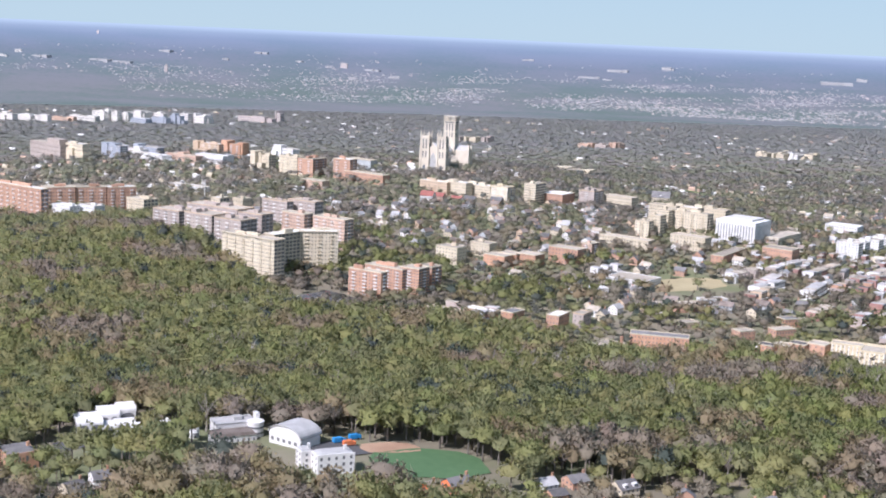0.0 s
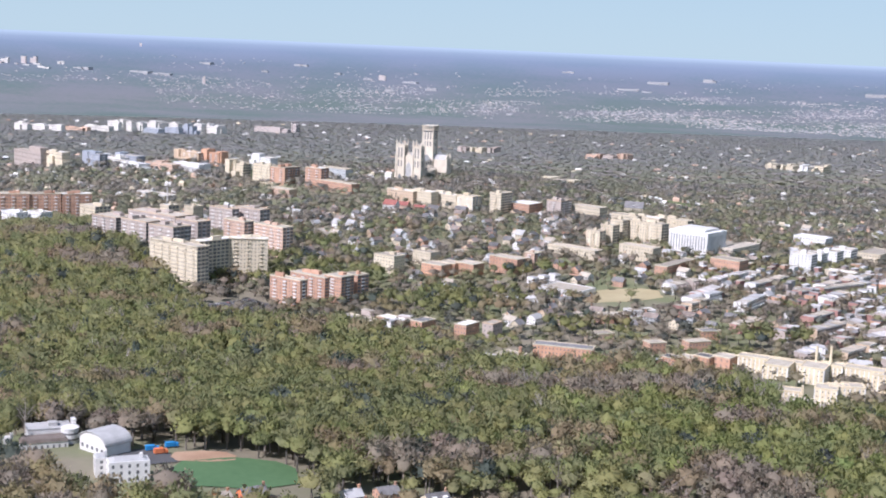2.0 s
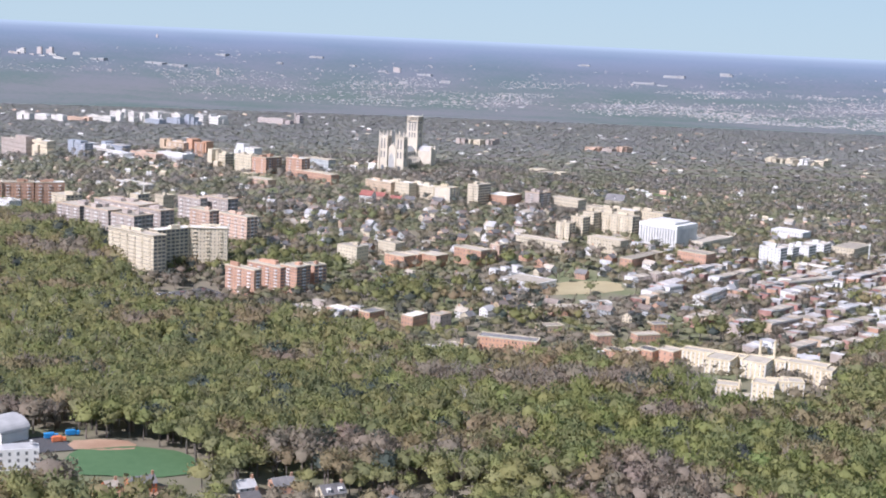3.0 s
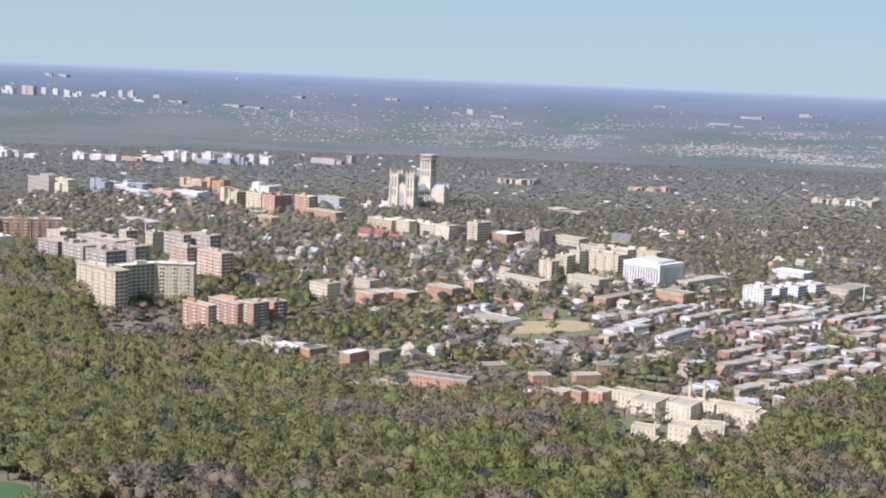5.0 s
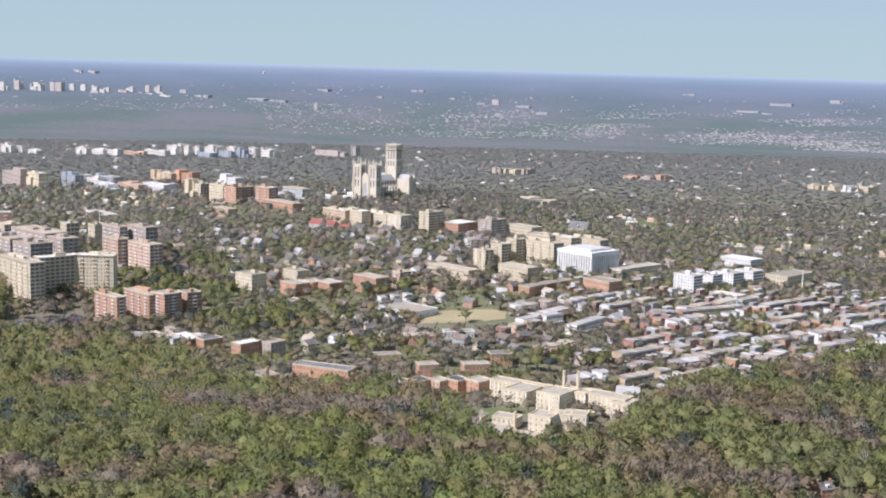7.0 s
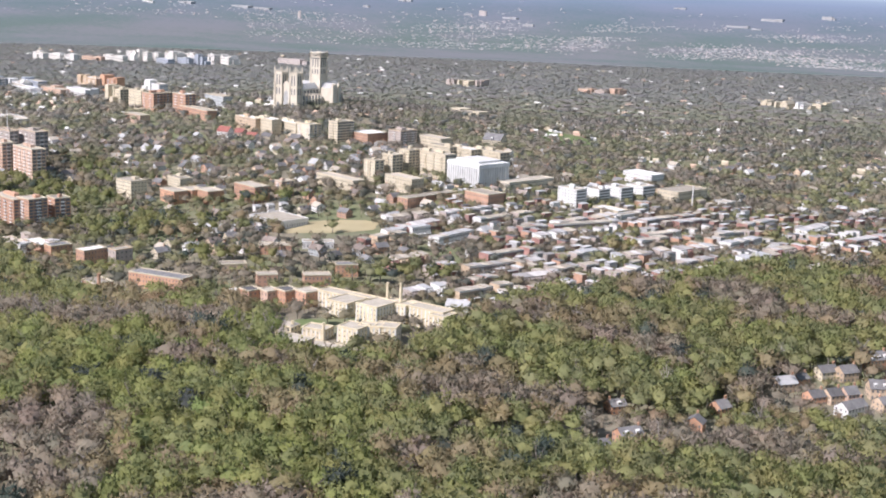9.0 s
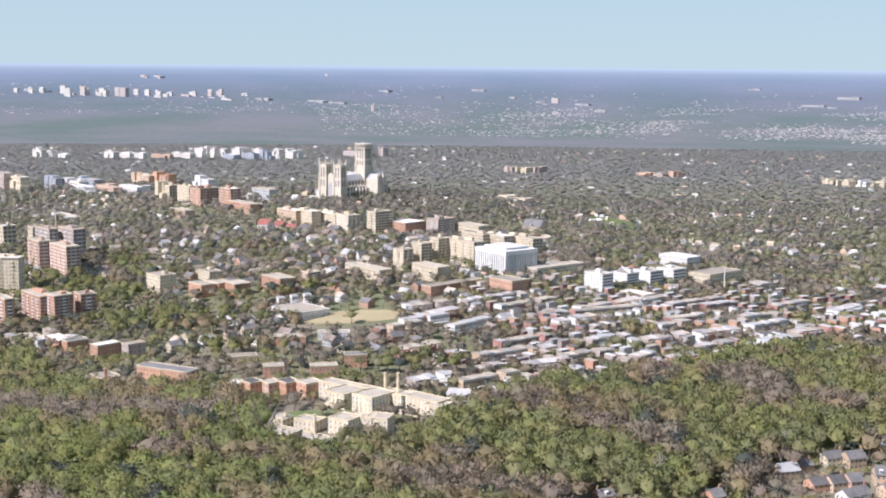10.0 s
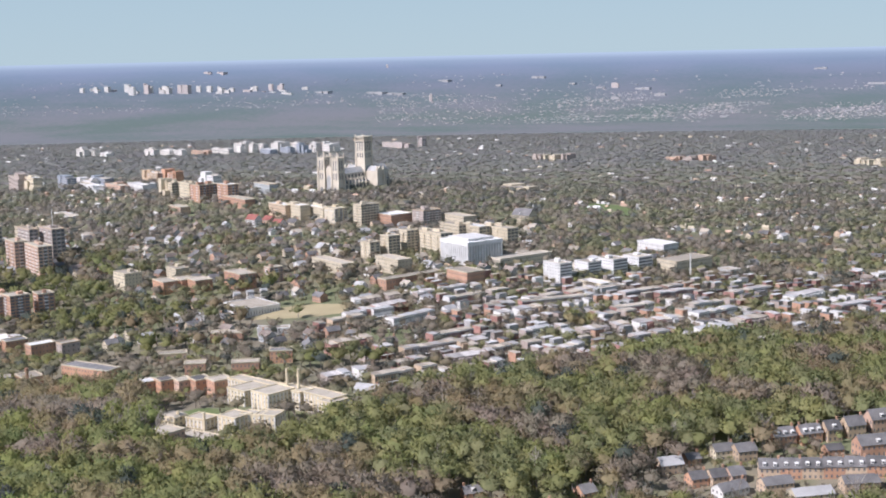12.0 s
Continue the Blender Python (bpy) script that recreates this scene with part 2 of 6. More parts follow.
turns = [radians(v) for v in np.arange(0, 360, 1.0)]
tagged(sheet("ground", [1 + 35 * i for i in range(129)] + [4510], turns, ground_material()), "rolling wooded land with leaf litter and lawns", "ground", kind="structure")
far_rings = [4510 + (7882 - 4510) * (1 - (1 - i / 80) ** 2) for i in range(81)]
tagged(sheet("backdrop", far_rings, turns, distance_material()), "wooded country in painted blue haze reaching to the horizon", "backdrop", kind="structure")


# ---- building tools ----
def link(name, data, parent=None, label="", kind=""):
    ob = new(name, data)
    ob.parent = parent
    return tagged(ob, label, kind=kind)


def part(name, bm, mat, parent=None, label="", kind=""):
    """Links a bmesh as one mesh object under a thing or a part."""
    me = bpy.data.meshes.new(name)
    bm.to_mesh(me)
    bm.free()
    me.materials.append(mat)
    return link(name, me, parent, label, kind)


def box(bm, x0, x1, y0, y1, z0, z1, bevel=0.0):
    v = [bm.verts.new((x, y, z)) for z in (z0, z1) for x, y in ((x0, y0), (x1, y0), (x1, y1), (x0, y1))]
    made = [bm.faces.new([v[i] for i in f]) for f in ((3, 2, 1, 0), (4, 5, 6, 7), (0, 1, 5, 4), (1, 2, 6, 5), (2, 3, 7, 6), (3, 0, 4, 7))]
    if bevel:
        bmesh.ops.bevel(bm, geom=list({e for f in made for e in f.edges}), offset=bevel, segments=1, affect="EDGES")


def prism(bm, outline, z0, z1, top=1.0):
    """An upright prism over an outline; top scales the upper face about its middle."""
    cx, cy = sum(p[0] for p in outline) / len(outline), sum(p[1] for p in outline) / len(outline)
    low = [bm.verts.new((x, y, z0)) for x, y in outline]
    if top <= 0.01:
        tip = bm.verts.new((cx, cy, z1))
        for i in range(len(low)):
            bm.faces.new((low[i], low[(i + 1) % len(low)], tip))
        bm.faces.new(low[::-1])
        return
    high = [bm.verts.new((cx + (x - cx) * top, cy + (y - cy) * top, z1)) for x, y in outline]
    bm.faces.new(low[::-1]), bm.faces.new(high)
    for i in range(len(low)):
        j = (i + 1) % len(low)
        bm.faces.new((low[i], low[j], high[j], high[i]))


def ring(x, y, r, n=8, turn=0.0):
    return [(x + r * math.cos(turn + 2 * math.pi * i / n), y + r * math.sin(turn + 2 * math.pi * i / n)) for i in range(n)]


def gable(bm, x0, x1, y0, y1, z0, z1, over=0.3, thick=0.25):
    """A gabled roof with its ridge along x and real thickness."""
    ym, a, b = (y0 + y1) / 2, x0 - over, x1 + over
    fall = over * (z1 - z0) / ((y1 - y0) / 2)
    pts = [(y0 - over, z0 - fall), (ym, z1), (y1 + over, z0 - fall), (y1 + over, z0 - fall - thick), (ym, z1 - thick), (y0 - over, z0 - fall - thick)]
    l = [bm.verts.new((a, y, z)) for y, z in pts]
    r = [bm.verts.new((b, y, z)) for y, z in pts]
    for i in range(6):
        j = (i + 1) % 6
        bm.faces.new((l[i], l[j], r[j], r[i]))
    for s, t in ((l, 1), (r, -1)):
        bm.faces.new((s[0], s[1], s[4], s[5])[::t]), bm.faces.new((s[1], s[2], s[3], s[4])[::t])


taken = set()
gardens = set()  # strips on the camera side with only low trees, keeping walls in view


def claim(x, y, w, d, rot, margin=3.0, where=taken):
    """Marks the ground under a thing, so that no tree grows there."""
    c, s = math.cos(radians(rot)), math.sin(radians(rot))
    for u in np.arange(-w / 2 - margin, w / 2 + margin + 1, 3.0):
        for v in np.arange(-d / 2 - margin, d / 2 + margin + 1, 3.0):
            where.add((round((x + u * c - v * s) / 4), round((y + u * s + v * c) / 4)))


def base_of(x, y, w, d, rot):
    c, s = math.cos(radians(rot)), math.sin(radians(rot))
    return min(land(x + u * c - v * s, y + u * s + v * c) for u in (-w / 2, w / 2) for v in (-d / 2, d / 2))


def placed(x, y, z, rot=0.0):
    return pose(x * SC, y * SC, z * SC, 0, 0, rot) @ Matrix.Scale(SC, 4)


def thing(name, x, y, w, d, rot, label, category, group=""):
    """The Empty at the base of a building, on the land."""
    ob = new(name)
    ob.matrix_world = placed(x, y, base_of(x, y, w, d, rot), rot)
    claim(x, y, w, d, rot, 1.5)
    return tagged(ob, label, category, group)


def window_grid(w, d, h, storeys, pitch=3.0, wide=1.5, tall=0.52, base=0.0, sides="fblr", band=False):
    """Shallow glazed boxes on the faces of a block."""
    bm = bmesh.new()
    step = h / storeys
    for k in range(storeys):
        z0 = base + k * step + step * 0.3
        z1 = z0 + step * tall
        for side in sides:
            run, off = (w, d / 2) if side in "fb" else (d, w / 2)
            n = max(1, int(run / pitch))
            spans = [(-run / 2 + 0.8, run / 2 - 0.8)] if band else [((i + 0.5) * run / n - run / 2 - wide / 2, (i + 0.5) * run / n - run / 2 + wide / 2) for i in range(n)]
            for a, b in spans:
                if side == "f":
                    box(bm, a, b, -off - 0.06, -off + 0.1, z0, z1)
                elif side == "b":
                    box(bm, a, b, off - 0.1, off + 0.06, z0, z1)
                elif side == "l":
                    box(bm, -off - 0.06, -off + 0.1, a, b, z0, z1)
                else:
                    box(bm, off - 0.1, off + 0.06, a, b, z0, z1)
    return bm


def apartments(x, y, w, d, h, rot, storeys, wall_mat, label):
    """A flat-roofed block: walls, parapet, roof, penthouses, windows, balconies."""
    rng = random.Random(int(x * 7 + y * 13))
    # walls this far off swap to the colours with haze mixed in
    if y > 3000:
        wall_mat, h = {cream: hazepale, tan: hazepink, white: hazepale}.get(wall_mat, wall_mat), h * 0.82
    top = thing("apartment_block" if storeys > 3 else "building", x, y, w, d, rot, label, "building")
    bm = bmesh.new()
    box(bm, -w / 2, w / 2, -d / 2, d / 2, -4, h)
    if wall_mat is yellow:
        claim(x, y, w, d, rot, 4)
    if y > 1900:
        for _ in range(3):
            u, v = rng.uniform(-0.6, 0.6) * w, rng.uniform(-0.5, 0.5) * d
            p, q = w * rng.uniform(0.3, 0.6), d * rng.uniform(0.1, 0.22)
            wing = bmesh.new()
            box(wing, u - p, u + p, v - q, v + q, -4, h * rng.choice((0.55, 0.8, 1.16, 1.25)))
            part("wing", wing, wall_mat, top)
    part("wall", bm, wall_mat, top)
    edge = 0.9 if wall_mat is cream and storeys > 9 else 0.3
    bm = bmesh.new()
    for a, b, c, e in ((-w / 2 - edge, w / 2 + edge, -d / 2 - edge, -d / 2 + 0.4), (-w / 2 - edge, w / 2 + edge, d / 2 - 0.4, d / 2 + edge), (-w / 2 - edge, -w / 2 + 0.4, -d / 2 + 0.4, d / 2 - 0.4), (w / 2 - 0.4, w / 2 + edge, -d / 2 + 0.4, d / 2 - 0.4)):
        box(bm, a, b, c, e, h + 0.002, h + 0.9)
    part("cornice", bm, wall_mat if wall_mat in (white, yellow, limestone) or y > 1900 else tan if wall_mat is mauve else cream, top, "pale stone cornice")
    if wall_mat is yellow:
        strip = bpy.data.meshes.new("pilaster")
        bm = bmesh.new()
        box(bm, -0.35, 0.35, -0.35, 0.35, 0.8, h - 0.1)
        bm.to_mesh(strip)
        bm.free()
        strip.materials.append(painted)
        for run, side in ((d, 0), (w, 1)):
            for i in range(int(run / 3.1) + 1):
                u = i * run / int(run / 3.1) - run / 2
                link("pilaster", strip, top).location = (-w / 2 + 0.1, u * 0.96, 0) if side == 0 else (u * 0.96, -d / 2 + 0.1, 0)
    bm = bmesh.new()
    box(bm, -w / 2 + 0.45, w / 2 - 0.45, -d / 2 + 0.45, d / 2 - 0.45, h + 0.01, h + 0.35)
    part("roof", bm, tanroof if wall_mat in (pink, yellow) else slate if wall_mat is brick and storeys == 3 else whiteroof if wall_mat is not mauve and rng.random() < 0.25 else flatroof, top)
    for _ in range(0 if storeys < 5 else 1 if w * d < 500 else 2):
        bm = bmesh.new()
        pw, pd, ph = w * rng.uniform(0.2, 0.32), d * rng.uniform(0.16, 0.28), rng.uniform(2.2, 3.6)
        px, py = rng.uniform(-0.25, 0.25) * w, rng.uniform(-0.3, 0.3) * d
        box(bm, px - pw / 2, px + pw / 2, py - pd / 2, py + pd / 2, h + 0.3, h + 0.3 + ph, 0.1)
        part("penthouse", bm, wall_mat, top)
    pitch, wide = rng.choice((2.8, 3.2, 3.6)), 0.7 if wall_mat is yellow else rng.choice((0.8, 0.95, 1.1))
    part("glazing", window_grid(w, d, h, storeys, pitch, wide, 0.32 if wall_mat is yellow else 0.38, sides="lbr" if storeys >= 6 and rot > 25 else "fblr"), glass, top, "dark window panes", "stuff")
    # flat dark panes on the shaded face stand in for the shade of its recesses
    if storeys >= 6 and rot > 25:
        part("recess_pane", window_grid(w, d, h, storeys, 4.6, 3.6, 0.5 if wall_mat is white else 0.58, sides="f", band=wall_mat is white), glass, top, "wide dark panes in place of shaded recesses behind the balconies", "stuff")
    if storeys >= 6:
        step = h / storeys
        for run, side in () if wall_mat is white else ((d, "l"), (w, "f")):
            for i in range(max(1, int(run / 11))):
                m = (i + 0.5) * run / max(1, int(run / 11)) - run / 2
                bm = bmesh.new()
                for k in range(1, storeys):
                    if side == "l":
                        box(bm, -w / 2 - 1.1, -w / 2 - 0.07, m - 2, m + 2, k * step - 0.1, k * step + 0.75)
                    else:
                        box(bm, m - 2, m + 2, -d / 2 - 1.1, -d / 2 - 0.07, k * step - 0.1, k * step + 0.75)
                part("balcony_column", bm, painted if wall_mat is not cream else cream, top, "column of stacked concrete balconies", "stuff")
    return top


def embassy(x, y, w, d, h, rot, storeys, wall_mat, label):
    """A white block on a dark recessed base, its faces lined with upright fins."""
    top = thing("embassy", x, y, w, d, rot, label, "building")
    bm = bmesh.new()
    box(bm, -w / 2 + 1.2, w / 2 - 1.2, -d / 2 + 1.2, d / 2 - 1.2, -5, h - 0.5)
    part("glazed_core", bm, glass, top, "dark glazing behind the fins")
    bm = bmesh.new()
    box(bm, -w / 2 - 1, w / 2 + 1, -d / 2 - 1, d / 2 + 1, -5, 2.2)
    part("plinth", bm, tan, top, "tan stone plinth")
    bm = bmesh.new()
    box(bm, -w / 2, w / 2, -d / 2, d / 2, h * 0.86, h)
    box(bm, -w / 2, w / 2, -d / 2, d / 2, h * 0.14, h * 0.2)
    part("cornice", bm, white, top)
    bm = bmesh.new()
    box(bm, -w * 0.36, w * 0.36, -d * 0.36, d * 0.36, h + 0.01, h + 2.4, 0.1)
    part("roof_storey", bm, whiteroof, top)
    for run, other, side in ((w, d, 0), (d, w, 1)):
        n = int(run / 3.3)
        fin = bpy.data.meshes.new("fin")
        bm = bmesh.new()
        if side:
            box(bm, -0.62, 0.62, -1.12, 1.12, h * 0.2, h * 0.86)
        else:
            box(bm, -1.12, 1.12, -0.62, 0.62, h * 0.2, h * 0.86)
        bm.to_mesh(fin)
        bm.free()
        fin.materials.append(white)
        for i in range(n):
            for s in (-1, 1):
                ob = link("fin", fin, top)
                u = (i + 0.5) * run / n - run / 2
                ob.location = (s * (other / 2 - 0.64), u, 0) if side else (u, s * (other / 2 - 0.64), 0)
    return top



# ---- the wood's edge ----
EDGE = ((-700, 2300), (-472, 1776), (-390, 1607), (-308, 1451), (-243, 1270), (-213, 1130), (-201, 1050), (-95, 1025), (-32, 945), (9, 895), (109, 880), (150, 800), (170, 725), (230, 735), (290, 830), (342, 885), (428, 930), (548, 985), (663, 1005), (1000, 1050))


def wood_edge(x):
    return float(np.interp(x, [p[0] for p in EDGE], [p[1] for p in EDGE]))


GLADES = ((-216, 616, 48, 28), (-262, 608, 28, 30), (-290, 650, 40, 30), (-362, 694, 40, 30), (185, 790, 40, 22))
THIN = ((372, 652, 62, 26), (300, 610, 60, 22), (-75, 568, 125, 42), (-205, 588, 30, 14), (-385, 622, 36, 26), (-405, 652, 24, 22), (425, 645, 100, 36), (500, 670, 80, 42), (570, 705, 90, 46))


GROVES = ((-128, 1222, 48, 30), (-60, 1245, 50, 42), (-110, 1300, 60, 26), (-15, 1120, 40, 40), (-30, 1330, 40, 30), (48, 1130, 75, 55), (-185, 1235, 30, 22), (-77, 1400, 40, 40), (251, 950, 30, 25), (130, 1240, 40, 22), (430, 1050, 18, 14), (110, 1010, 40, 30), (160, 1105, 26, 22), (44, 1500, 50, 30))


def inside(x, y, ovals):
    return any(((x - cx) / rx) ** 2 + ((y - cy) / ry) ** 2 < 1 for cx, cy, rx, ry in ovals)


def clearing(x, y):
    return inside(x, y, GLADES)


def thinned(x, y):
    return inside(x, y, THIN)


# ---- large buildings ----
apartments(85.3, 3584.3, 15.0, 130.0, 20.0, 38, 3, tan, "long tan institutional building among trees")
apartments(153.4, 3614.6, 15.0, 17.5, 31.5, 38, 6, tan, "narrow tan tower of an institution")
apartments(7.1, 1776.5, 15.0, 72.2, 13.1, 36, 3, redbrick, "low red brick school building")
apartments(82.9, 1682.9, 15.0, 46, 17.7, 38, 5, tan, "tan brick apartment front")
apartments(106.8, 1664.2, 15.0, 38, 19.8, 38, 5, cream, "cream brick apartment house front")
apartments(134.7, 1658.6, 15.0, 48, 17.5, 38, 5, cream, "cream apartment front with penthouse")
apartments(200.2, 1618.1, 28.1, 17.0, 27.2, 42, 8, cream, "cream apartment tower with banded shaded side")
apartments(235.1, 1623.2, 34.8, 31.7, 14.4, 42, 4, redbrick, "orange red brick school block")
apartments(276.7, 1608.1, 28.6, 21.8, 21.5, 42, 7, mauve, "pinkish banded apartment block")
apartments(316.6, 1603.8, 19.1, 45.3, 16.4, 38, 4, cream, "low cream apartment block")
apartments(232.8, 1339.7, 13.4, 17.1, 21.6, 40, 7, cream, "stepped cream apartment wing")
apartments(252.5, 1349.7, 15.0, 15.6, 25.5, 40, 8, cream, "stepped cream apartment wing")
apartments(271.1, 1367.3, 15.0, 14.1, 27.7, 40, 9, cream, "stepped cream apartment wing")
apartments(297.6, 1357.4, 15.0, 51.0, 26.7, 36, 8, cream, "long cream apartment wing")
apartments(197.6, 1306.4, 15.0, 59.8, 11.6, 38, 3, cream, "low cream school building")
apartments(261.4, 1280.5, 16.4, 41.3, 14.9, 38, 4, cream, "low cream apartment house with dark windows")
apartments(421.6, 1223.1, 15.0, 24.1, 20.5, 38, 7, white, "white office tower end of the stepped complex")
apartments(452, 1252.3, 17.0, 20, 16.4, 38, 6, white, "white stepped office bay with dark bands")
apartments(477, 1265.5, 19, 22, 17.8, 38, 6, white, "white stepped office bay with dark bands")
apartments(503, 1281.3, 19, 22, 18.6, 38, 6, white, "white stepped office bay with dark bands")
apartments(539.0, 1416.1, 22.6, 40.5, 14.2, 38, 4, white, "white rear office slab behind the bays")
apartments(550.9, 1294.1, 52.4, 25.7, 16.6, 40, 4, cream, "pale office block with glazed side")
apartments(-8.4, 1284.5, 18.6, 25.8, 17.5, 42, 5, cream, "small cream apartment house with roof tank")
apartments(36.0, 1312.4, 15.0, 24.1, 13.9, 38, 5, cream, "small cream apartment tower")
apartments(111.0, 1261.1, 17.3, 35.0, 16.2, 38, 4, redbrick, "faded brick building among trees")
apartments(141.6, 1159.5, 33.8, 42.9, 8.2, 40, 1, white, "long low school with a white roof")
apartments(86, 1137, 36, 14, 6.0, 2, 1, white, "flat white roofed school hall")
apartments(-74.2, 1072.0, 15.0, 33.9, 4.2, 38, 1, cream, "low white roofed garage row")
apartments(-46.5, 1050.0, 12.7, 29.2, 7.4, 38, 2, redbrick, "low brick row with white trim")
apartments(21.1, 926.1, 15.0, 18.3, 7.4, 40, 2, redbrick, "low red brick block among trees")
apartments(3.7, 999.8, 20.5, 11.2, 11.5, 44, 3, redbrick, "brick flats with white balconies")
apartments(25.6, 1000.9, 15.8, 9.8, 11.6, 44, 3, mauve, "grey brick flats with white balconies")
apartments(281.8, 1230.7, 69.6, 13.4, 9.9, 42, 2, redbrick, "long low dark red brick row")
apartments(334.8, 1216.6, 20.8, 32.6, 14.8, 38, 3, redbrick, "dark red brick apartment block")
apartments(393.4, 1977.2, 26.4, 53.8, 9.6, 36, 2, cream, "pale low building among trees")
apartments(-220.6, 1229.6, 14.0, 69.3, 39.7, 38, 11, cream, "wide cream concrete apartment wing with stacked balconies")
apartments(-125.3, 1151.3, 9.0, 37.7, 25.2, 40, 8, redbrick, "red brick apartment wing with white balconies")
apartments(-99.7, 1178.3, 15.0, 44.9, 23.7, 38, 8, redbrick, "long red brick apartment wing above the woods")
apartments(-77.5, 1163.8, 18.4, 20.6, 25.6, 42, 9, redbrick, "red brick apartment tower wing with pale window bands")
apartments(-59.5, 1188.1, 15.0, 14.0, 18.9, 38, 7, redbrick, "recessed red brick link of the apartment block")
apartments(-58.4, 1182.7, 15.0, 18, 23.0, 35, 7, redbrick, "small red brick end wing of the apartment block")
apartments(-197.7, 1510.8, 15.0, 15.8, 27.7, 38, 5, cream, "small cream apartment house behind trees")
apartments(-225.2, 1490.4, 15.0, 14.7, 29.9, 38, 6, cream, "narrow pale yellow apartment tower")
apartments(-154, 1249, 37, 14, 40, -6, 11, cream, "cream concrete apartment wing with a balcony strip")
apartments(-189, 1240, 40, 13, 39, 36, 11, cream, "recessed middle wing of the cream apartment block")
apartments(-404, 1584, 36, 18, 36, 8, 9, redbrick, "long red brick apartment slab beside the woods")
apartments(-368, 1590, 35, 16, 35, 8, 9, redbrick, "red brick apartment slab with a flat roof")
apartments(-333, 1596, 34, 16, 34, 12, 9, redbrick, "red brick end slab with a flat roof")
apartments(-454.1, 1551.0, 10.3, 121.3, 43.7, 38, 9, redbrick, "red brick apartment wing with a shaded side")
apartments(-394.3, 1498.8, 14.2, 31.6, 23.9, 38, 5, white, "low white apartment house at the wood's edge")
apartments(-366.6, 1491.7, 14.5, 26.0, 23.2, 38, 5, white, "low white apartment house with a penthouse")
apartments(-309.1, 1553.6, 21.7, 30.3, 24.5, 38, 6, cream, "cream brick apartment house among trees")
apartments(-227.7, 1313.5, 24, 36, 33, 41, 8, mauve, "greyish pink brick apartment wing with white balconies")
apartments(-253.7, 1342.8, 26, 38, 30, 41, 8, mauve, "greyish pink apartment wing with roof rail")
apartments(-284.4, 1375.2, 24, 38, 26, 41, 8, mauve, "greyish pink apartment end wing")
apartments(-236, 1384, 26, 72, 31, 41, 8, mauve, "greyish pink rear apartment block with a stair head")
apartments(-205, 1344, 18, 36, 32, 41, 8, mauve, "greyish pink rear apartment wing")
apartments(-166.6, 1442.4, 10.4, 36.7, 32.9, 40, 8, mauve, "mauve brick apartment block with balconies")
apartments(-136.2, 1434.7, 15.0, 38.8, 35.7, 40, 8, mauve, "mauve brick apartment block with penthouses")
apartments(-155.0, 1375.1, 13.9, 32.4, 29.6, 38, 8, pink, "pink brick apartment block with dark side")
apartments(-121, 1348, 15.0, 44, 32.2, 38, 9, pink, "pink brick apartment block with balcony bands")
apartments(36, 1262, 16, 26, 12.5, 38, 4, brick, "salmon brick flat roofed wing with pale cornice")
apartments(53, 1270, 16, 22, 11.5, 38, 4, brick, "recessed salmon brick middle block")
apartments(70, 1260, 18, 24, 12.5, 38, 4, brick, "salmon brick end wing with pale cornice")
apartments(142.0, 1274.4, 15.0, 12.0, 15.8, 38, 7, pink, "narrow pink brick chimney tower")
apartments(65, 933, 14, 46, 10.5, 62, 3, brick, "orange brick apartment block")
apartments(119.5, 886, 11, 12, 11, 38, 3, redbrick, "red brown brick end of an apartment row")
apartments(133, 884, 11, 12, 12, 38, 3, brick, "brown brick apartment section near the woods")
apartments(146, 882.5, 11, 12, 11.5, 38, 3, pink, "pinkish brick apartment section with bays")
apartments(158.5, 880.5, 12, 13, 12, 38, 3, brick, "brown brick apartment section with bays")
apartments(173, 876, 14, 14, 12, 38, 3, redbrick, "dark red brick apartment block with bays")
apartments(178.4, 941, 20, 11, 8.5, 8, 2, redbrick, "low red brick block with a pale flat roof")
apartments(141.6, 938, 15, 11, 9.5, 10, 3, redbrick, "dark brick flats behind the apartment row")
apartments(200.5, 968, 17, 11, 9.5, 8, 3, brick, "orange brick flats with a white roof edge")
apartments(143.3, 1043, 26, 12, 7.5, 4, 2, redbrick, "low dark brick building under bare trees")
apartments(178, 1064, 26, 11, 5.5, 3, 1, white, "long low white roofed building among trees")
apartments(112.4, 985, 22, 11, 5.0, 14, 1, tan, "low tan building with a white roof edge")
apartments(-27, 1026, 18, 12, 9.5, 38, 3, brick, "brick flats with cream bays at the wood edge")
for x, y, w in ((146, 862, 78), (65, 906, 50), (14, 982, 50), (-45, 1005, 60), (190, 925, 60), (130, 965, 50)):
    claim(x, y, w, 20, 0, 3.0, gardens)
apartments(205, 859, 12, 54, 12.5, 52, 4, yellow, "long yellow brick rear wing of the old hospital")
apartments(200, 844, 22, 18, 11.6, 49, 4, yellow, "yellow brick main block of the old hospital")
apartments(219.2, 826.5, 22, 17.5, 12.6, 49, 4, yellow, "yellow brick centre block with a flat roof")
apartments(233, 832, 12, 22, 12.2, 49, 4, yellow, "recessed yellow brick link behind the chimneys")
apartments(251, 821, 13, 36, 13.2, 50, 4, yellow, "long yellow brick side wing of the old hospital")
apartments(261, 806, 15, 12, 12.6, 50, 4, yellow, "yellow brick end pavilion of the side wing")
apartments(203.4, 781.4, 15, 15, 10.4, 56, 3, yellow, "yellow brick front pavilion with a flat roof")
apartments(214.5, 785, 10, 14, 10.0, 70, 3, yellow, "recessed middle of the yellow brick pavilion")
apartments(224.5, 783.5, 13, 14, 10.8, 72, 3, yellow, "yellow brick front pavilion side wing")
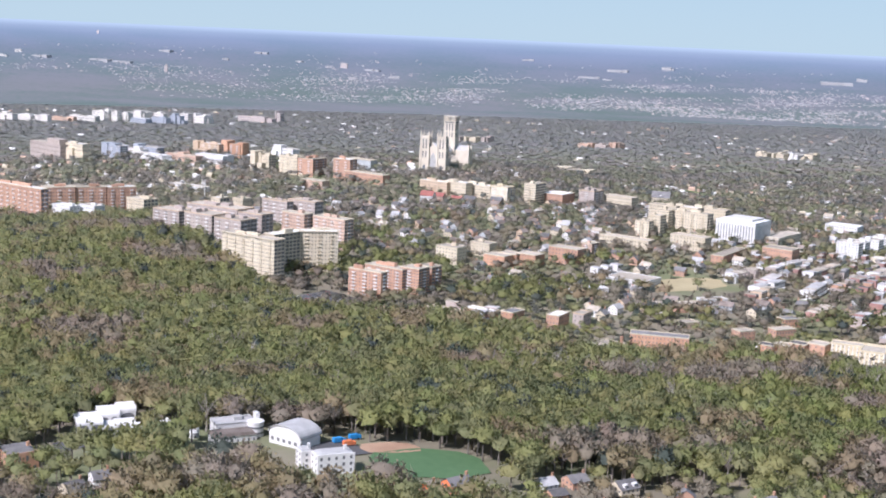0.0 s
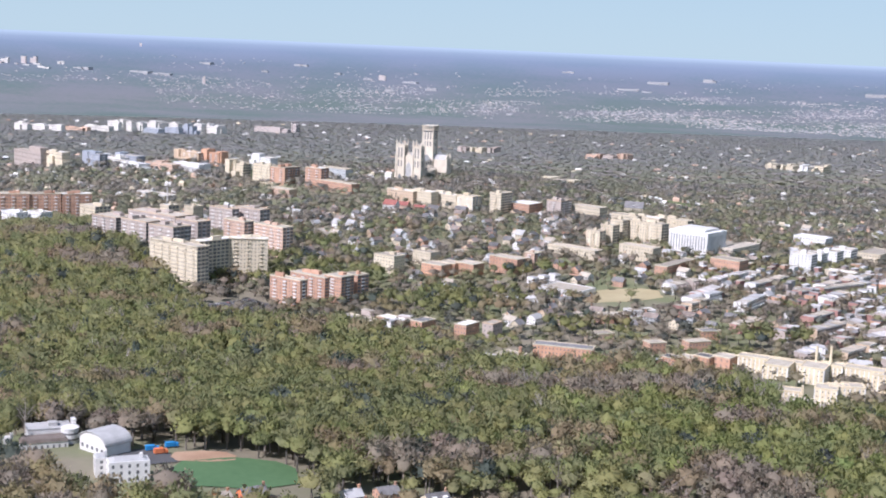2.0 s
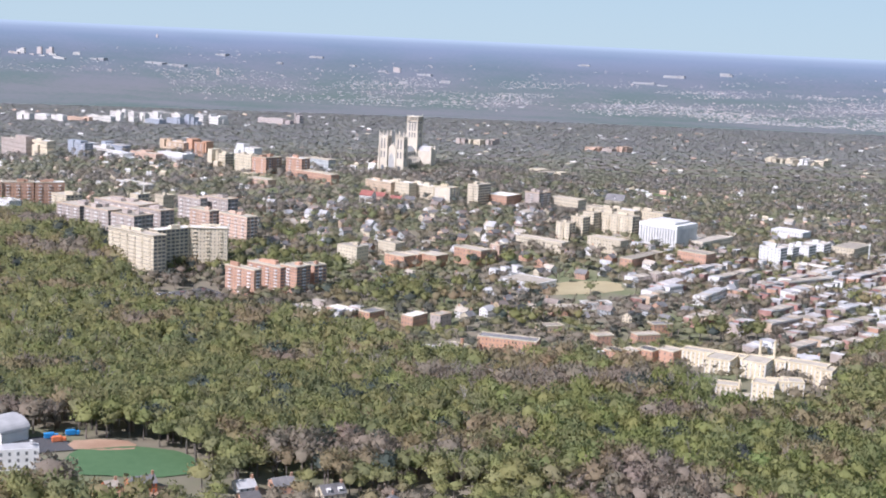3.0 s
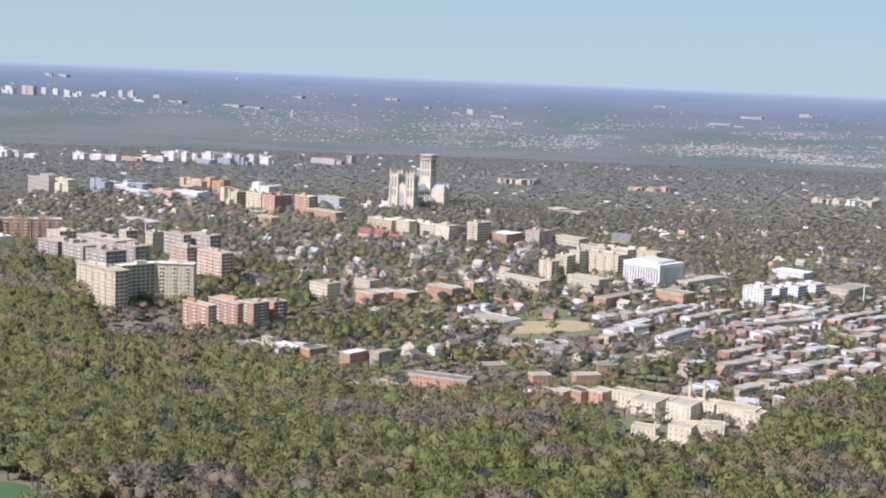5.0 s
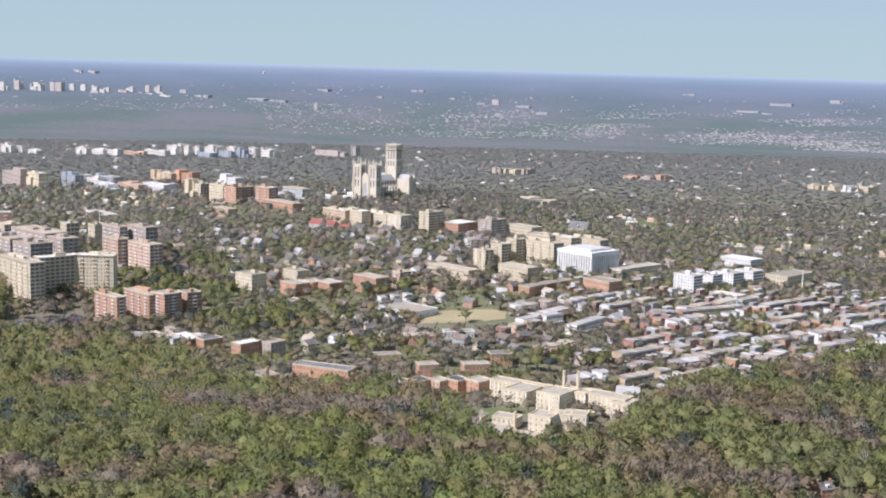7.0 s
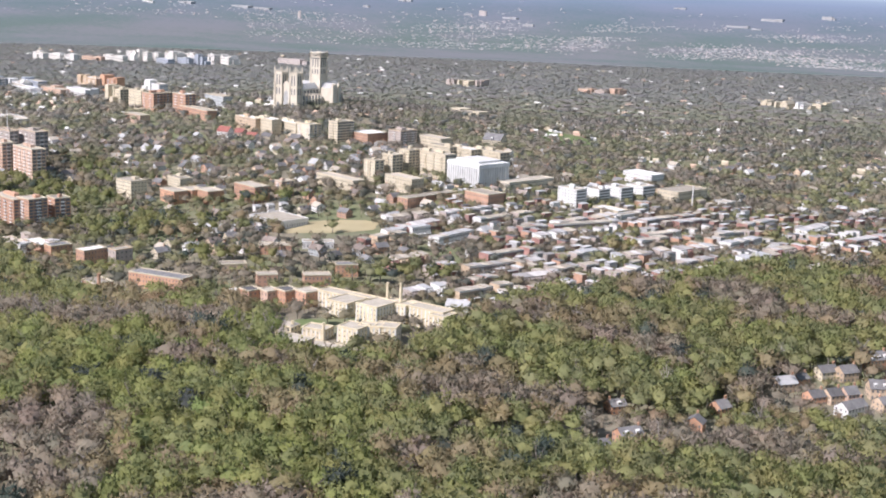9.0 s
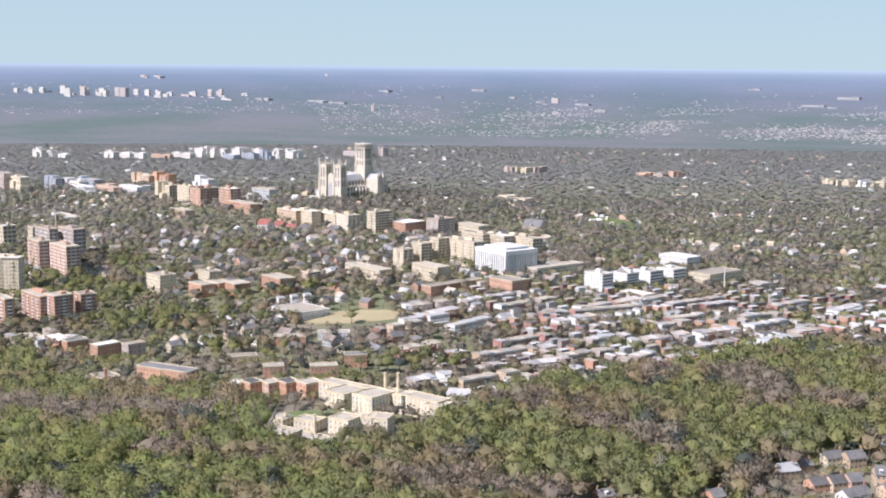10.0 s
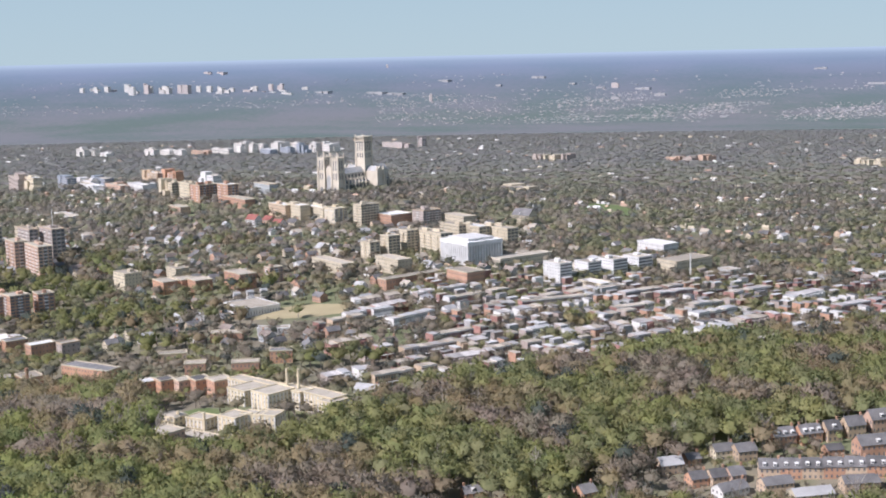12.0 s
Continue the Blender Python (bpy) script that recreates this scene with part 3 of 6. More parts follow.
apartments(181, 789, 12, 16, 6.2, 62, 2, yellow, "low cream service wing with a flat roof")
apartments(168, 752, 15, 17, 11.5, 55, 3, pink, "pink brick outbuilding below the hospital")
apartments(185, 762, 12, 24, 4.5, 60, 1, pink, "low pink brick wing with a flat roof")
apartments(159.4, 1631.6, 18.3, 28.1, 20.2, 38, 6, yellow, "yellow brick apartment house")
apartments(-70.8, 1753.1, 15.0, 40.8, 10.6, 38, 2, pink, "small pink brick school between the houses")
apartments(-238.0, 1788.4, 15.0, 68.0, 6.1, 38, 1, white, "low white hall beside a tall mast")
apartments(455.7, 1202.9, 15.0, 31.4, 7.2, 38, 2, cream, "low pale house row with a flat roof")
apartments(466.8, 1178.9, 30.0, 10.3, 7.6, 38, 2, white, "low white flats with a grey roof")
apartments(593.3, 1286.0, 15.3, 16.6, 7.2, 38, 2, white, "white pavilion with a hipped roof")
embassy(338.4, 1307, 44, 47, 27, 38, 9, white, "white marble embassy block with vertical fins")
apartments(388, 1306, 66, 18, 10.5, 38, 3, limestone, "pale stone annex with a colonnaded long side")
apartments(366.5, 1444.0, 15.0, 49.1, 21.6, 38, 6, cream, "cream apartment block behind the embassy")
apartments(316.2, 1464.2, 15.0, 37.0, 22.6, 38, 6, cream, "cream rear apartment block")
apartments(338.8, 1451.6, 15.0, 38.0, 21.9, 38, 6, cream, "cream rear apartment wing with penthouses")
apartments(-426.1, 2104.1, 15.0, 93.2, 32.9, 30, 5, mauve, "pinkish apartment house with many bays")
apartments(-387.5, 2065.8, 15.0, 53.7, 29.5, 38, 5, cream, "cream brick front wing of an apartment house")
apartments(-326.7, 2058.8, 15.0, 36.1, 20.9, 38, 6, glassblue, "blue glazed office block under construction")
apartments(-301.6, 2086.2, 15.0, 54.7, 14.5, 38, 4, white, "white office wing with dark bands")
apartments(-274.3, 2078.1, 15.0, 46.9, 14.5, 38, 4, glassblue, "blue glazed upper office floors")
apartments(-282.0, 2032.4, 15.0, 95.9, 9.9, 38, 2, white, "white low office building")
apartments(-227.4, 1994.4, 15.0, 62.9, 10.6, 38, 2, pink, "low pink brick row among trees")
apartments(-187.6, 1978.1, 15.0, 59.5, 12.6, 38, 1, white, "low flat roofed white hall")
apartments(-183.9, 2055.7, 15.0, 53.5, 19.2, 38, 6, tan, "tan brick apartment block")
apartments(-148.7, 2031.7, 15.0, 38.2, 19.9, 38, 7, brick, "orange brick apartment block with pale bays")
apartments(-119.9, 1908.6, 15.0, 35.5, 23.5, 38, 6, cream, "cream apartment tower with setbacks")
apartments(-84.7, 1870.6, 15.0, 35.4, 26.4, 38, 6, cream, "cream brick front of an apartment row")
apartments(-58.1, 1853.6, 31.9, 29.3, 25.3, 42, 7, redbrick, "red brick apartment block in a row")
apartments(-16.2, 1816.6, 17.1, 29.3, 27.1, 42, 7, redbrick, "red brick apartment block with parapet")
apartments(-76.5, 1981.6, 15.0, 43.0, 20.5, 38, 4, white, "white apartment block with glazed top")
apartments(24.0, 1895.6, 15.0, 48.2, 14.3, 38, 3, grey, "grey slate roofed hall")
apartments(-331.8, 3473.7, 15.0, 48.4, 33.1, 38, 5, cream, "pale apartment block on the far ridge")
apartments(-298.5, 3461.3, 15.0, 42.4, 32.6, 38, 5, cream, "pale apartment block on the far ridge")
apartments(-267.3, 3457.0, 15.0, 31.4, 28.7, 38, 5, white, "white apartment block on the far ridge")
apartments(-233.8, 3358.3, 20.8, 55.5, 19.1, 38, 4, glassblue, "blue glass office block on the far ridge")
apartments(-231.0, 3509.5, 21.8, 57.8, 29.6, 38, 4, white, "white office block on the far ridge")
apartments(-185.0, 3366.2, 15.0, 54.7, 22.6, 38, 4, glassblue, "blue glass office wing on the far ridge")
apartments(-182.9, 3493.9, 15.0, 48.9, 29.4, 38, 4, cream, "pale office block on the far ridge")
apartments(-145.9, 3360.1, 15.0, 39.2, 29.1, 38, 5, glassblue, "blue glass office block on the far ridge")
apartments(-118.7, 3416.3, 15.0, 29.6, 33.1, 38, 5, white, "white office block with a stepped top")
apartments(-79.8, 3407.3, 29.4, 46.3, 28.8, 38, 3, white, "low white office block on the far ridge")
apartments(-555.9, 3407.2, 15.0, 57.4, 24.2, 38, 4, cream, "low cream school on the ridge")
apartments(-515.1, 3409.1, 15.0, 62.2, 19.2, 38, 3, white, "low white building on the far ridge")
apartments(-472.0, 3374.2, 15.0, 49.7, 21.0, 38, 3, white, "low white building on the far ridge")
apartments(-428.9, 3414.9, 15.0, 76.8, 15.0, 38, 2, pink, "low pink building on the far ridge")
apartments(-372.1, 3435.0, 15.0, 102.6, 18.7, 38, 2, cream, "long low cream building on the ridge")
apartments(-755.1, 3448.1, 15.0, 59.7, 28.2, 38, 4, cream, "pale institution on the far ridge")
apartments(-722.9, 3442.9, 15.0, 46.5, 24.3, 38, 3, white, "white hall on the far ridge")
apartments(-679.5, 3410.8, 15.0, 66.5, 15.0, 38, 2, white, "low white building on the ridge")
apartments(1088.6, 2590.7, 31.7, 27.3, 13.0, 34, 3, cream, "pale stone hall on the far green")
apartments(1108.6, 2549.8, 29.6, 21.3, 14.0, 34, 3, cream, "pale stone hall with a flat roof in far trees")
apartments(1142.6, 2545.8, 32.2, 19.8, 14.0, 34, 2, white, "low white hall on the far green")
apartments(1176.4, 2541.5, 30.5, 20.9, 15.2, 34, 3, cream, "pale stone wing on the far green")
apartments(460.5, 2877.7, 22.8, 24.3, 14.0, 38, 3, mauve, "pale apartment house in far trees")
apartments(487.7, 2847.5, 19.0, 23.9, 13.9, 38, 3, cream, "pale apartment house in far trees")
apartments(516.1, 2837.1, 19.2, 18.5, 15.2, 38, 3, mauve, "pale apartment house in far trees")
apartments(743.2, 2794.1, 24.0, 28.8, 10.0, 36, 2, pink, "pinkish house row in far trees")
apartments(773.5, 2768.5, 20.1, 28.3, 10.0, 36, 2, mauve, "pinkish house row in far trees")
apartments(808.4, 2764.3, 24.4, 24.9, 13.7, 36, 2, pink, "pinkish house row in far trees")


# ---- houses ----
def house(x, y, w, d, h, rot, wall_mat, roof_mat, label, chimneys=1, dormers=0, name="house", group=""):
    """A gabled house with its ridge along local x: walls with gable ends, roof, chimneys, dormers, glazing."""
    top = thing(name, x, y, w, d, rot, label, "house", group)
    if y < 800:
        claim(x, y - 13, w + 2, 14, 0, 2.0, gardens)
    eaves = h * 0.62
    bm = bmesh.new()
    box(bm, -w / 2, w / 2, -d / 2, d / 2, -3, eaves)
    for s in (-1, 1):
        a = [bm.verts.new((s * (w / 2 - t), yy, z)) for t in (0.0, 0.3) for yy, z in ((-d / 2, eaves), (d / 2, eaves), (0, h - 0.3))]
        for f in ((0, 1, 2), (5, 4, 3), (0, 2, 5, 3), (1, 4, 5, 2)):
            bm.faces.new([a[i] for i in f])
    bmesh.ops.recalc_face_normals(bm, faces=bm.faces)
    part("wall", bm, wall_mat, top)
    bm = bmesh.new()
    gable(bm, -w / 2, w / 2, -d / 2, d / 2, eaves + 0.15, h, 0.4)
    roof = part("roof", bm, roof_mat, top)
    for i in range(chimneys):
        bm = bmesh.new()
        cx = (-1) ** i * (w / 2 - 0.7)
        box(bm, cx - 0.55, cx + 0.55, -0.45, 0.45, eaves, h + 1.4, 0.05)
        box(bm, cx - 0.65, cx + 0.65, -0.55, 0.55, h + 1.4, h + 1.6)
        part("chimney", bm, wall_mat if wall_mat in (brick, redbrick) else brick, top)
    for i in range(dormers):
        u = (i + 0.5) * w / dormers - w / 2
        bm = bmesh.new()
        z = eaves + (h - eaves) * 0.2
        box(bm, u - 0.85, u + 0.85, -d / 2 + 0.5, -d / 2 + 2.6, z, z + 1.5)
        gable(bm, u - 0.9, u + 0.9, -d / 2 + 0.35, -d / 2 + 2.6, z + 1.6, z + 2.2, 0.1, 0.15)
        dormer = part("dormer", bm, painted, roof, "white painted dormer")
        bm = bmesh.new()
        box(bm, u - 0.5, u + 0.5, -d / 2 + 0.42, -d / 2 + 0.6, z + 0.35, z + 1.3)
        link_pane(bm, dormer)
    part("glazing", window_grid(w, d, eaves, 2 if eaves > 4 else 1, 2.8, 1.1, 0.45), glass, top, "dark window panes", "stuff")
    return top


def link_pane(bm, parent):
    return part("pane", bm, glass, parent)


def row_house_model(wall_mat, roof_mat, seed):
    """A narrow two-storey row house: party walls, tilted flat roof, cornice, porch, rear bay."""
    rng = random.Random(seed)
    top = new("row_house")
    w, d, h = 6.3, 11.0, 8.3 + rng.uniform(-0.5, 0.6)
    bm = bmesh.new()
    box(bm, -w / 2 + 0.05, w / 2 - 0.05, -d / 2, d / 2, -4, h)
    box(bm, -w / 2 + 0.8, w / 2 - 0.8, d / 2, d / 2 + 2, -4, h - 1.2)
    part("wall", bm, wall_mat, top)
    bm = bmesh.new()
    box(bm, -w / 2, w / 2, -d / 2 - 0.25, d / 2 + 0.2, h + 0.01, h + 0.35)
    for v in bm.verts:
        v.co.z += 0.045 * (v.co.y + d / 2) * -1 + 0.25
    part("roof", bm, roof_mat, top)
    bm = bmesh.new()
    box(bm, -w / 2 + 0.1, w / 2 - 0.1, -d / 2 - 2.0, -d / 2 - 0.02, 2.5, 2.75)
    for u in (-w / 2 + 0.3, w / 2 - 0.3):
        box(bm, u - 0.14, u + 0.14, -d / 2 - 1.9, -d / 2 - 1.6, -3, 2.5)
    part("porch", bm, painted, top, "white painted front porch")
    bm = bmesh.new()
    box(bm, -w / 2, w / 2, -d / 2 - 0.35, -d / 2 - 0.02, h - 0.5, h + 0.3)
    part("cornice", bm, painted, top)
    part("glazing", window_grid(w, d, h, 2, 2.1, 1.0, 0.5, sides="fb"), glass, top, "dark window panes", "stuff")
    return top


ROW_LOOKS = (
    (rowbrick, tinroof, "red brick row house with a grey tin roof"), (rowbrick, flatroof, "red brick row house with a grey gravel roof"),
    (painted, lead, "white painted row house with a grey roof"), (mauve, tinroof, "faded brick row house with a grey tin roof"),
    (mauve, flatroof, "faded brick row house with a gravel roof"), (tan, flatroof, "tan brick row house with a gravel roof"),
    (painted, tinroof, "white painted row house with a tin roof"))
row_models = []
for k, (wall_mat, roof_mat, text) in enumerate(ROW_LOOKS):
    row_models.append(tagged(row_house_model(wall_mat, roof_mat, k), text, "house", "row houses on the hillside streets"))
row_used = set()


def row_of_houses(x0, y0, x1, y1, seed, flip=False):
    """A terrace from end to end along a street, a house every 6.3 m."""
    rng = random.Random(seed)
    long = math.hypot(x1 - x0, y1 - y0)
    rot = math.degrees(math.atan2(y1 - y0, x1 - x0))
    look_a, look_b = rng.sample(range(7), 2)
    for i in range(max(2, int(long / 6.3))):
        f = (i + 0.5) * 6.3 / long
        x, y = x0 + (x1 - x0) * f, y0 + (y1 - y0) * f
        if (round(x / 4), round(y / 4)) in taken:
            continue
        k = look_a if rng.random() < 0.6 else (look_b if rng.random() < 0.6 else rng.randrange(7))
        m = placed(x, y, base_of(x, y, 6.3, 11, rot) + 0.6, rot + (180 if flip else 0))
        if k not in row_used:
            row_used.add(k)
            row_models[k].matrix_world = m
        else:
            ob = copy_thing(row_models[k], m)
            ob.matrix_world = m
        claim(x, y, 6.3, 11, rot, 0)


def patch(name, x, y, w, d, rot, mat, label, category, lift=0.25, round_off=False):
    """A piece of lawn, road or yard laid over the land."""
    bm = bmesh.new()
    nu, nv = max(2, int(w / 8)), max(2, int(d / 8))
    c, s = math.cos(radians(rot)), math.sin(radians(rot))
    grid = []
    for i in range(nu + 1):
        for j in range(nv + 1):
            u, v = i / nu * 2 - 1, j / nv * 2 - 1
            if round_off:
                u, v = u * (1 - 0.17 * v * v + 0.05 * math.sin(5 * v)), v * (1 - 0.17 * u * u + 0.06 * math.sin(4 * u + 1))
            px, py = x + u * w / 2 * c - v * d / 2 * s, y + u * w / 2 * s + v * d / 2 * c
            grid.append(bm.verts.new((px * SC, py * SC, (land(px, py) + lift) * SC)))
    for i in range(nu):
        for j in range(nv):
            k = i * (nv + 1) + j
            bm.faces.new((grid[k], grid[k + nv + 1], grid[k + nv + 2], grid[k + 1]))
    claim(x, y, w * (0.8 if round_off else 1), d * (0.8 if round_off else 1), rot, 1)
    return tagged(part(name, bm, mat), label, category, kind="structure")


def barrel(bm, x0, x1, y0, y1, z0, rise, thick=0.4, n=14):
    """A vaulted roof shell, its axis along x, with solid ends left open."""
    a = []
    for i in range(n + 1):
        t = math.pi * i / n
        yy, z = (y0 + y1) / 2 - math.cos(t) * (y1 - y0) / 2, z0 + math.sin(t) * rise
        a.append([bm.verts.new(p) for p in ((x0, yy, z), (x1, yy, z), (x0, yy, z - thick), (x1, yy, z - thick))])
    for p, q in zip(a, a[1:]):
        bm.faces.new((p[0], p[1], q[1], q[0])), bm.faces.new((p[3], p[2], q[2], q[3]))
        bm.faces.new((p[2], p[0], q[0], q[2])), bm.faces.new((p[1], p[3], q[3], q[1]))


def arch_wall(bm, x0, x1, y0, y1, z0, rise, n=14):
    """A solid wall with an arched top across y, between x0 and x1."""
    pts = [(y0, -4), (y1, -4)] + [((y0 + y1) / 2 + math.cos(math.pi * i / n) * (y1 - y0) / 2, z0 + math.sin(math.pi * i / n) * rise) for i in range(n + 1)]
    l, r = [bm.verts.new((x0, *p)) for p in pts], [bm.verts.new((x1, *p)) for p in pts]
    bm.faces.new(l[::-1]), bm.faces.new(r)
    for i in range(len(pts)):
        j = (i + 1) % len(pts)
        bm.faces.new((l[i], l[j], r[j], r[i]))


def gymnasium(x, y, w, d, h, rot):
    top = thing("gymnasium", x, y, w, d, rot, "white walled gymnasium with a grey barrel vaulted roof", "building")
    bm = bmesh.new()
    box(bm, -w / 2, w / 2, -d / 2, d / 2, -4, h * 0.55)
    arch_wall(bm, -w / 2 + 0.01, -w / 2 + 0.6, -d / 2, d / 2, h * 0.55, h * 0.42)
    arch_wall(bm, w / 2 - 0.6, w / 2 - 0.01, -d / 2, d / 2, h * 0.55, h * 0.42)
    part("wall", bm, painted, top)
    bm = bmesh.new()
    barrel(bm, -w / 2 - 0.8, w / 2 + 0.8, -d / 2 - 0.4, d / 2 + 0.4, h * 0.55, h * 0.45)
    part("roof", bm, lead, top, "grey metal barrel roof")
    bm = bmesh.new()
    for i in range(5):
        u = -d / 2 + (i + 0.6) * d / 5.4
        box(bm, -w / 2 - 0.06, -w / 2 + 0.1, u, u + 2, h * 0.2, h * 0.36)
    part("glazing", bm, glass, top, kind="stuff")


def villa(x, y, w, d, h, rot):
    top = thing("villa", x, y, w, d, rot, "white modern villa with rows of shallow arched roofs", "house")
    for i, (u0, u1, v0, v1, z) in enumerate(((-0.5, -0.1, -0.5, 0.2, 0.8), (-0.1, 0.22, -0.1, 0.5, 0.85), (0.22, 0.5, 0.0, 0.5, 0.95), (0.12, 0.42, -0.5, -0.1, 0.6), (-0.1, 0.12, -0.5, -0.1, 0.55))):
        bm = bmesh.new()
        x0, x1, y0, y1 = u0 * w, u1 * w - 0.03, v0 * d, v1 * d - 0.03
        box(bm, x0, x1, y0, y1, -4, h * z * 0.82)
        wing = part("wing", bm, painted, top)
        bm = bmesh.new()
        n = 2 if i < 3 else 1
        for k in range(n):
            a, b = y0 + (y1 - y0) * k / n, y0 + (y1 - y0) * (k + 1) / n
            barrel(bm, x0 - 0.3, x1 + 0.3, a, b, h * z * 0.82, h * 0.16, 0.3, 8)
            arch_wall(bm, x0, x0 + 0.3, a + 0.1, b - 0.1, h * z * 0.8, h * 0.15, 8)
        part("vault", bm, painted, wing)
        bm = bmesh.new()
        for run, lo, side in ((y1 - y0, y0, "l"), (x1 - x0, x0, "f")):
            bays = max(1, round(run / 6.5))
            for k in range(bays):
                m, half = lo + (k + 0.5) * run / bays, run / bays * 0.4
                for z0, z1, rise in ((h * 0.1, h * z * 0.32, 0.01), (h * z * 0.42, h * z * 0.6, h * 0.13)):
                    pts = [(m - half, z0), (m + half, z0)] + [(m + math.cos(math.pi * j / 8) * half, z1 + math.sin(math.pi * j / 8) * rise) for j in range(9)]
                    a = [bm.verts.new((x0 - 0.07, u, v) if side == "l" else (u, y0 - 0.07, v)) for u, v in pts]
                    bm.faces.new(a)
        part("glazing", bm, glass, wing, kind="stuff")


def campus_hall(x, y, w, d, h, rot):
    top = thing("campus_hall", x, y, w, d, rot, "white campus hall with brown low roof and drum tower", "building")
    bm = bmesh.new()
    box(bm, -w / 2, w * 0.28, -d / 2, -d * 0.05, -4, h * 0.42)
    part("low_wing", bm, painted, top)
    bm = bmesh.new()
    prism(bm, [(-w / 2 - 0.4, -d / 2 - 0.4), (w * 0.28, -d / 2 - 0.4), (w * 0.28, -d * 0.05), (-w / 2 - 0.4, -d * 0.05)], h * 0.42 + 0.01, h * 0.55, 0.88)
    part("low_roof", bm, shingle, top, "brown sloping roof")
    bm = bmesh.new()
    box(bm, -w * 0.36, w * 0.36, -d * 0.04, d / 2, -4, h * 0.72)
    part("upper_wing", bm, painted, top)
    bm = bmesh.new()
    box(bm, -w * 0.37, w * 0.37, -d * 0.05, d / 2 + 0.2, h * 0.72 + 0.01, h * 0.76)
    part("upper_roof", bm, lead, top, "pale grey metal roof")
    bm = bmesh.new()
    prism(bm, ring(w * 0.34, -d * 0.12, d * 0.2, 20), -4, h * 0.72)
    prism(bm, ring(w * 0.34, -d * 0.12, d * 0.21, 20), h * 0.73, h * 0.8)
    drum = part("drum", bm, painted, top, "white round drum")
    bm = bmesh.new()
    for z in (0.28, 0.52):
        prism(bm, ring(w * 0.34, -d * 0.12, d * 0.203, 20), h * z, h * (z + 0.09))
    part("window_band", bm, glass, drum)
    bm = bmesh.new()
    box(bm, w * 0.38, w * 0.46, d * 0.05, d * 0.25, -4, h * 1.02, 0.1)
    part("stair_tower", bm, painted, top)
    bm = bmesh.new()
    box(bm, 0, w * 0.15, d * 0.1, d * 0.3, h * 0.76 + 0.01, h * 0.92, 0.1)
    part("plant_box", bm, lead, top)
    bm = bmesh.new()
    for i in range(8):
        u = -w / 2 + (i + 0.5) * w * 0.78 / 8
        box(bm, u - 0.5, u + 0.5, -d / 2 - 0.06, -d / 2 + 0.1, h * 0.12, h * 0.3)
    part("glazing", bm, glass, top, kind="stuff")


def block_house(x, y, w, d, h, rot, wall_mat, roof_mat, label, storeys=3, name="campus_house"):
    """A plain upright block with a low hipped roof, windows and a chimney."""
    top = thing(name, x, y, w, d, rot, label, "building")
    bm = bmesh.new()
    box(bm, -w / 2, w / 2, -d / 2, d / 2, -4, h)
    box(bm, -w / 2, w / 2, -d / 2, -d / 2 + 0.4, h, h + 0.7)
    part("wall", bm, wall_mat, top)
    bm = bmesh.new()
    prism(bm, [(-w / 2 + 0.3, -d / 2 + 0.45), (w / 2 - 0.3, -d / 2 + 0.45), (w / 2 - 0.3, d / 2), (-w / 2 + 0.3, d / 2)], h + 0.01, h + 1.1, 0.7)
    part("roof", bm, roof_mat, top)
    bm = bmesh.new()
    box(bm, w * 0.28, w * 0.28 + 1.5, -0.7, 0.7, h, h + 3.2, 0.08)
    part("chimney", bm, wall_mat, top)
    part("glazing", window_grid(w, d, h, storeys, 3.4, 1.2, 0.5), glass, top, "dark window panes", "stuff")


def truck(x, y, rot, mat, label, long=7.0):
    top = thing("truck", x, y, long, 2.4, rot, label, "truck")
    bm = bmesh.new()
    box(bm, -long / 2, long / 2 - 2.2, -1.2, 1.2, 0.9, 3.4, 0.1)
    part("cargo_box", bm, mat, top)
    bm = bmesh.new()
    box(bm, long / 2 - 2, long / 2, -1.15, 1.15, 0.7, 2.6, 0.25)
    part("cab", bm, mat, top)
    for u in (-long / 2 + 1.2, long / 2 - 1):
        for v in (-1.05, 1.05):
            bm = bmesh.new()
            c = bmesh.ops.create_cone(bm, cap_ends=True, segments=10, radius1=0.5, radius2=0.5, depth=0.35)
            bmesh.ops.transform(bm, matrix=pose(u, v, 0.5, 90), verts=c["verts"])
            part("wheel", bm, asphalt, top)


def car_model(mat, text):
    top = new("car")
    bm = bmesh.new()
    box(bm, -2.1, 2.1, -0.88, 0.88, 0.35, 0.95, 0.15)
    part("body", bm, mat, top)
    bm = bmesh.new()
    prism(bm, [(-1.5, -0.8), (0.9, -0.8), (0.9, 0.8), (-1.5, 0.8)], 0.95, 1.5, 0.75)
    part("cabin", bm, glass, top)
    wheel = bpy.data.meshes.new("wheel")
    bm = bmesh.new()
    c = bmesh.ops.create_cone(bm, cap_ends=True, segments=8, radius1=0.34, radius2=0.34, depth=0.22)
    bmesh.ops.transform(bm, matrix=pose(0, 0, 0.34, 90), verts=c["verts"])
    bm.to_mesh(wheel)
    bm.free()
    wheel.materials.append(asphalt)
    for u in (-1.3, 1.3):
        for v in (-0.8, 0.8):
            link("wheel", wheel, top).location = (u, v, 0)
    return tagged(top, text, "car", "parked cars")


car_models = [car_model(white, "white car parked on the asphalt lot"), car_model(grey, "grey car parked on the asphalt lot"), car_model(slate, "dark car parked on the asphalt lot"), car_model(redpaint, "dark red car parked on the asphalt lot")]
cars_used = set()


def park(x, y, rot, k):
    m = placed(x, y, land(x, y) + 0.3, rot)
    ob = car_models[k] if k not in cars_used else copy_thing(car_models[k], m)
    cars_used.add(k)
    ob.matrix_world = m




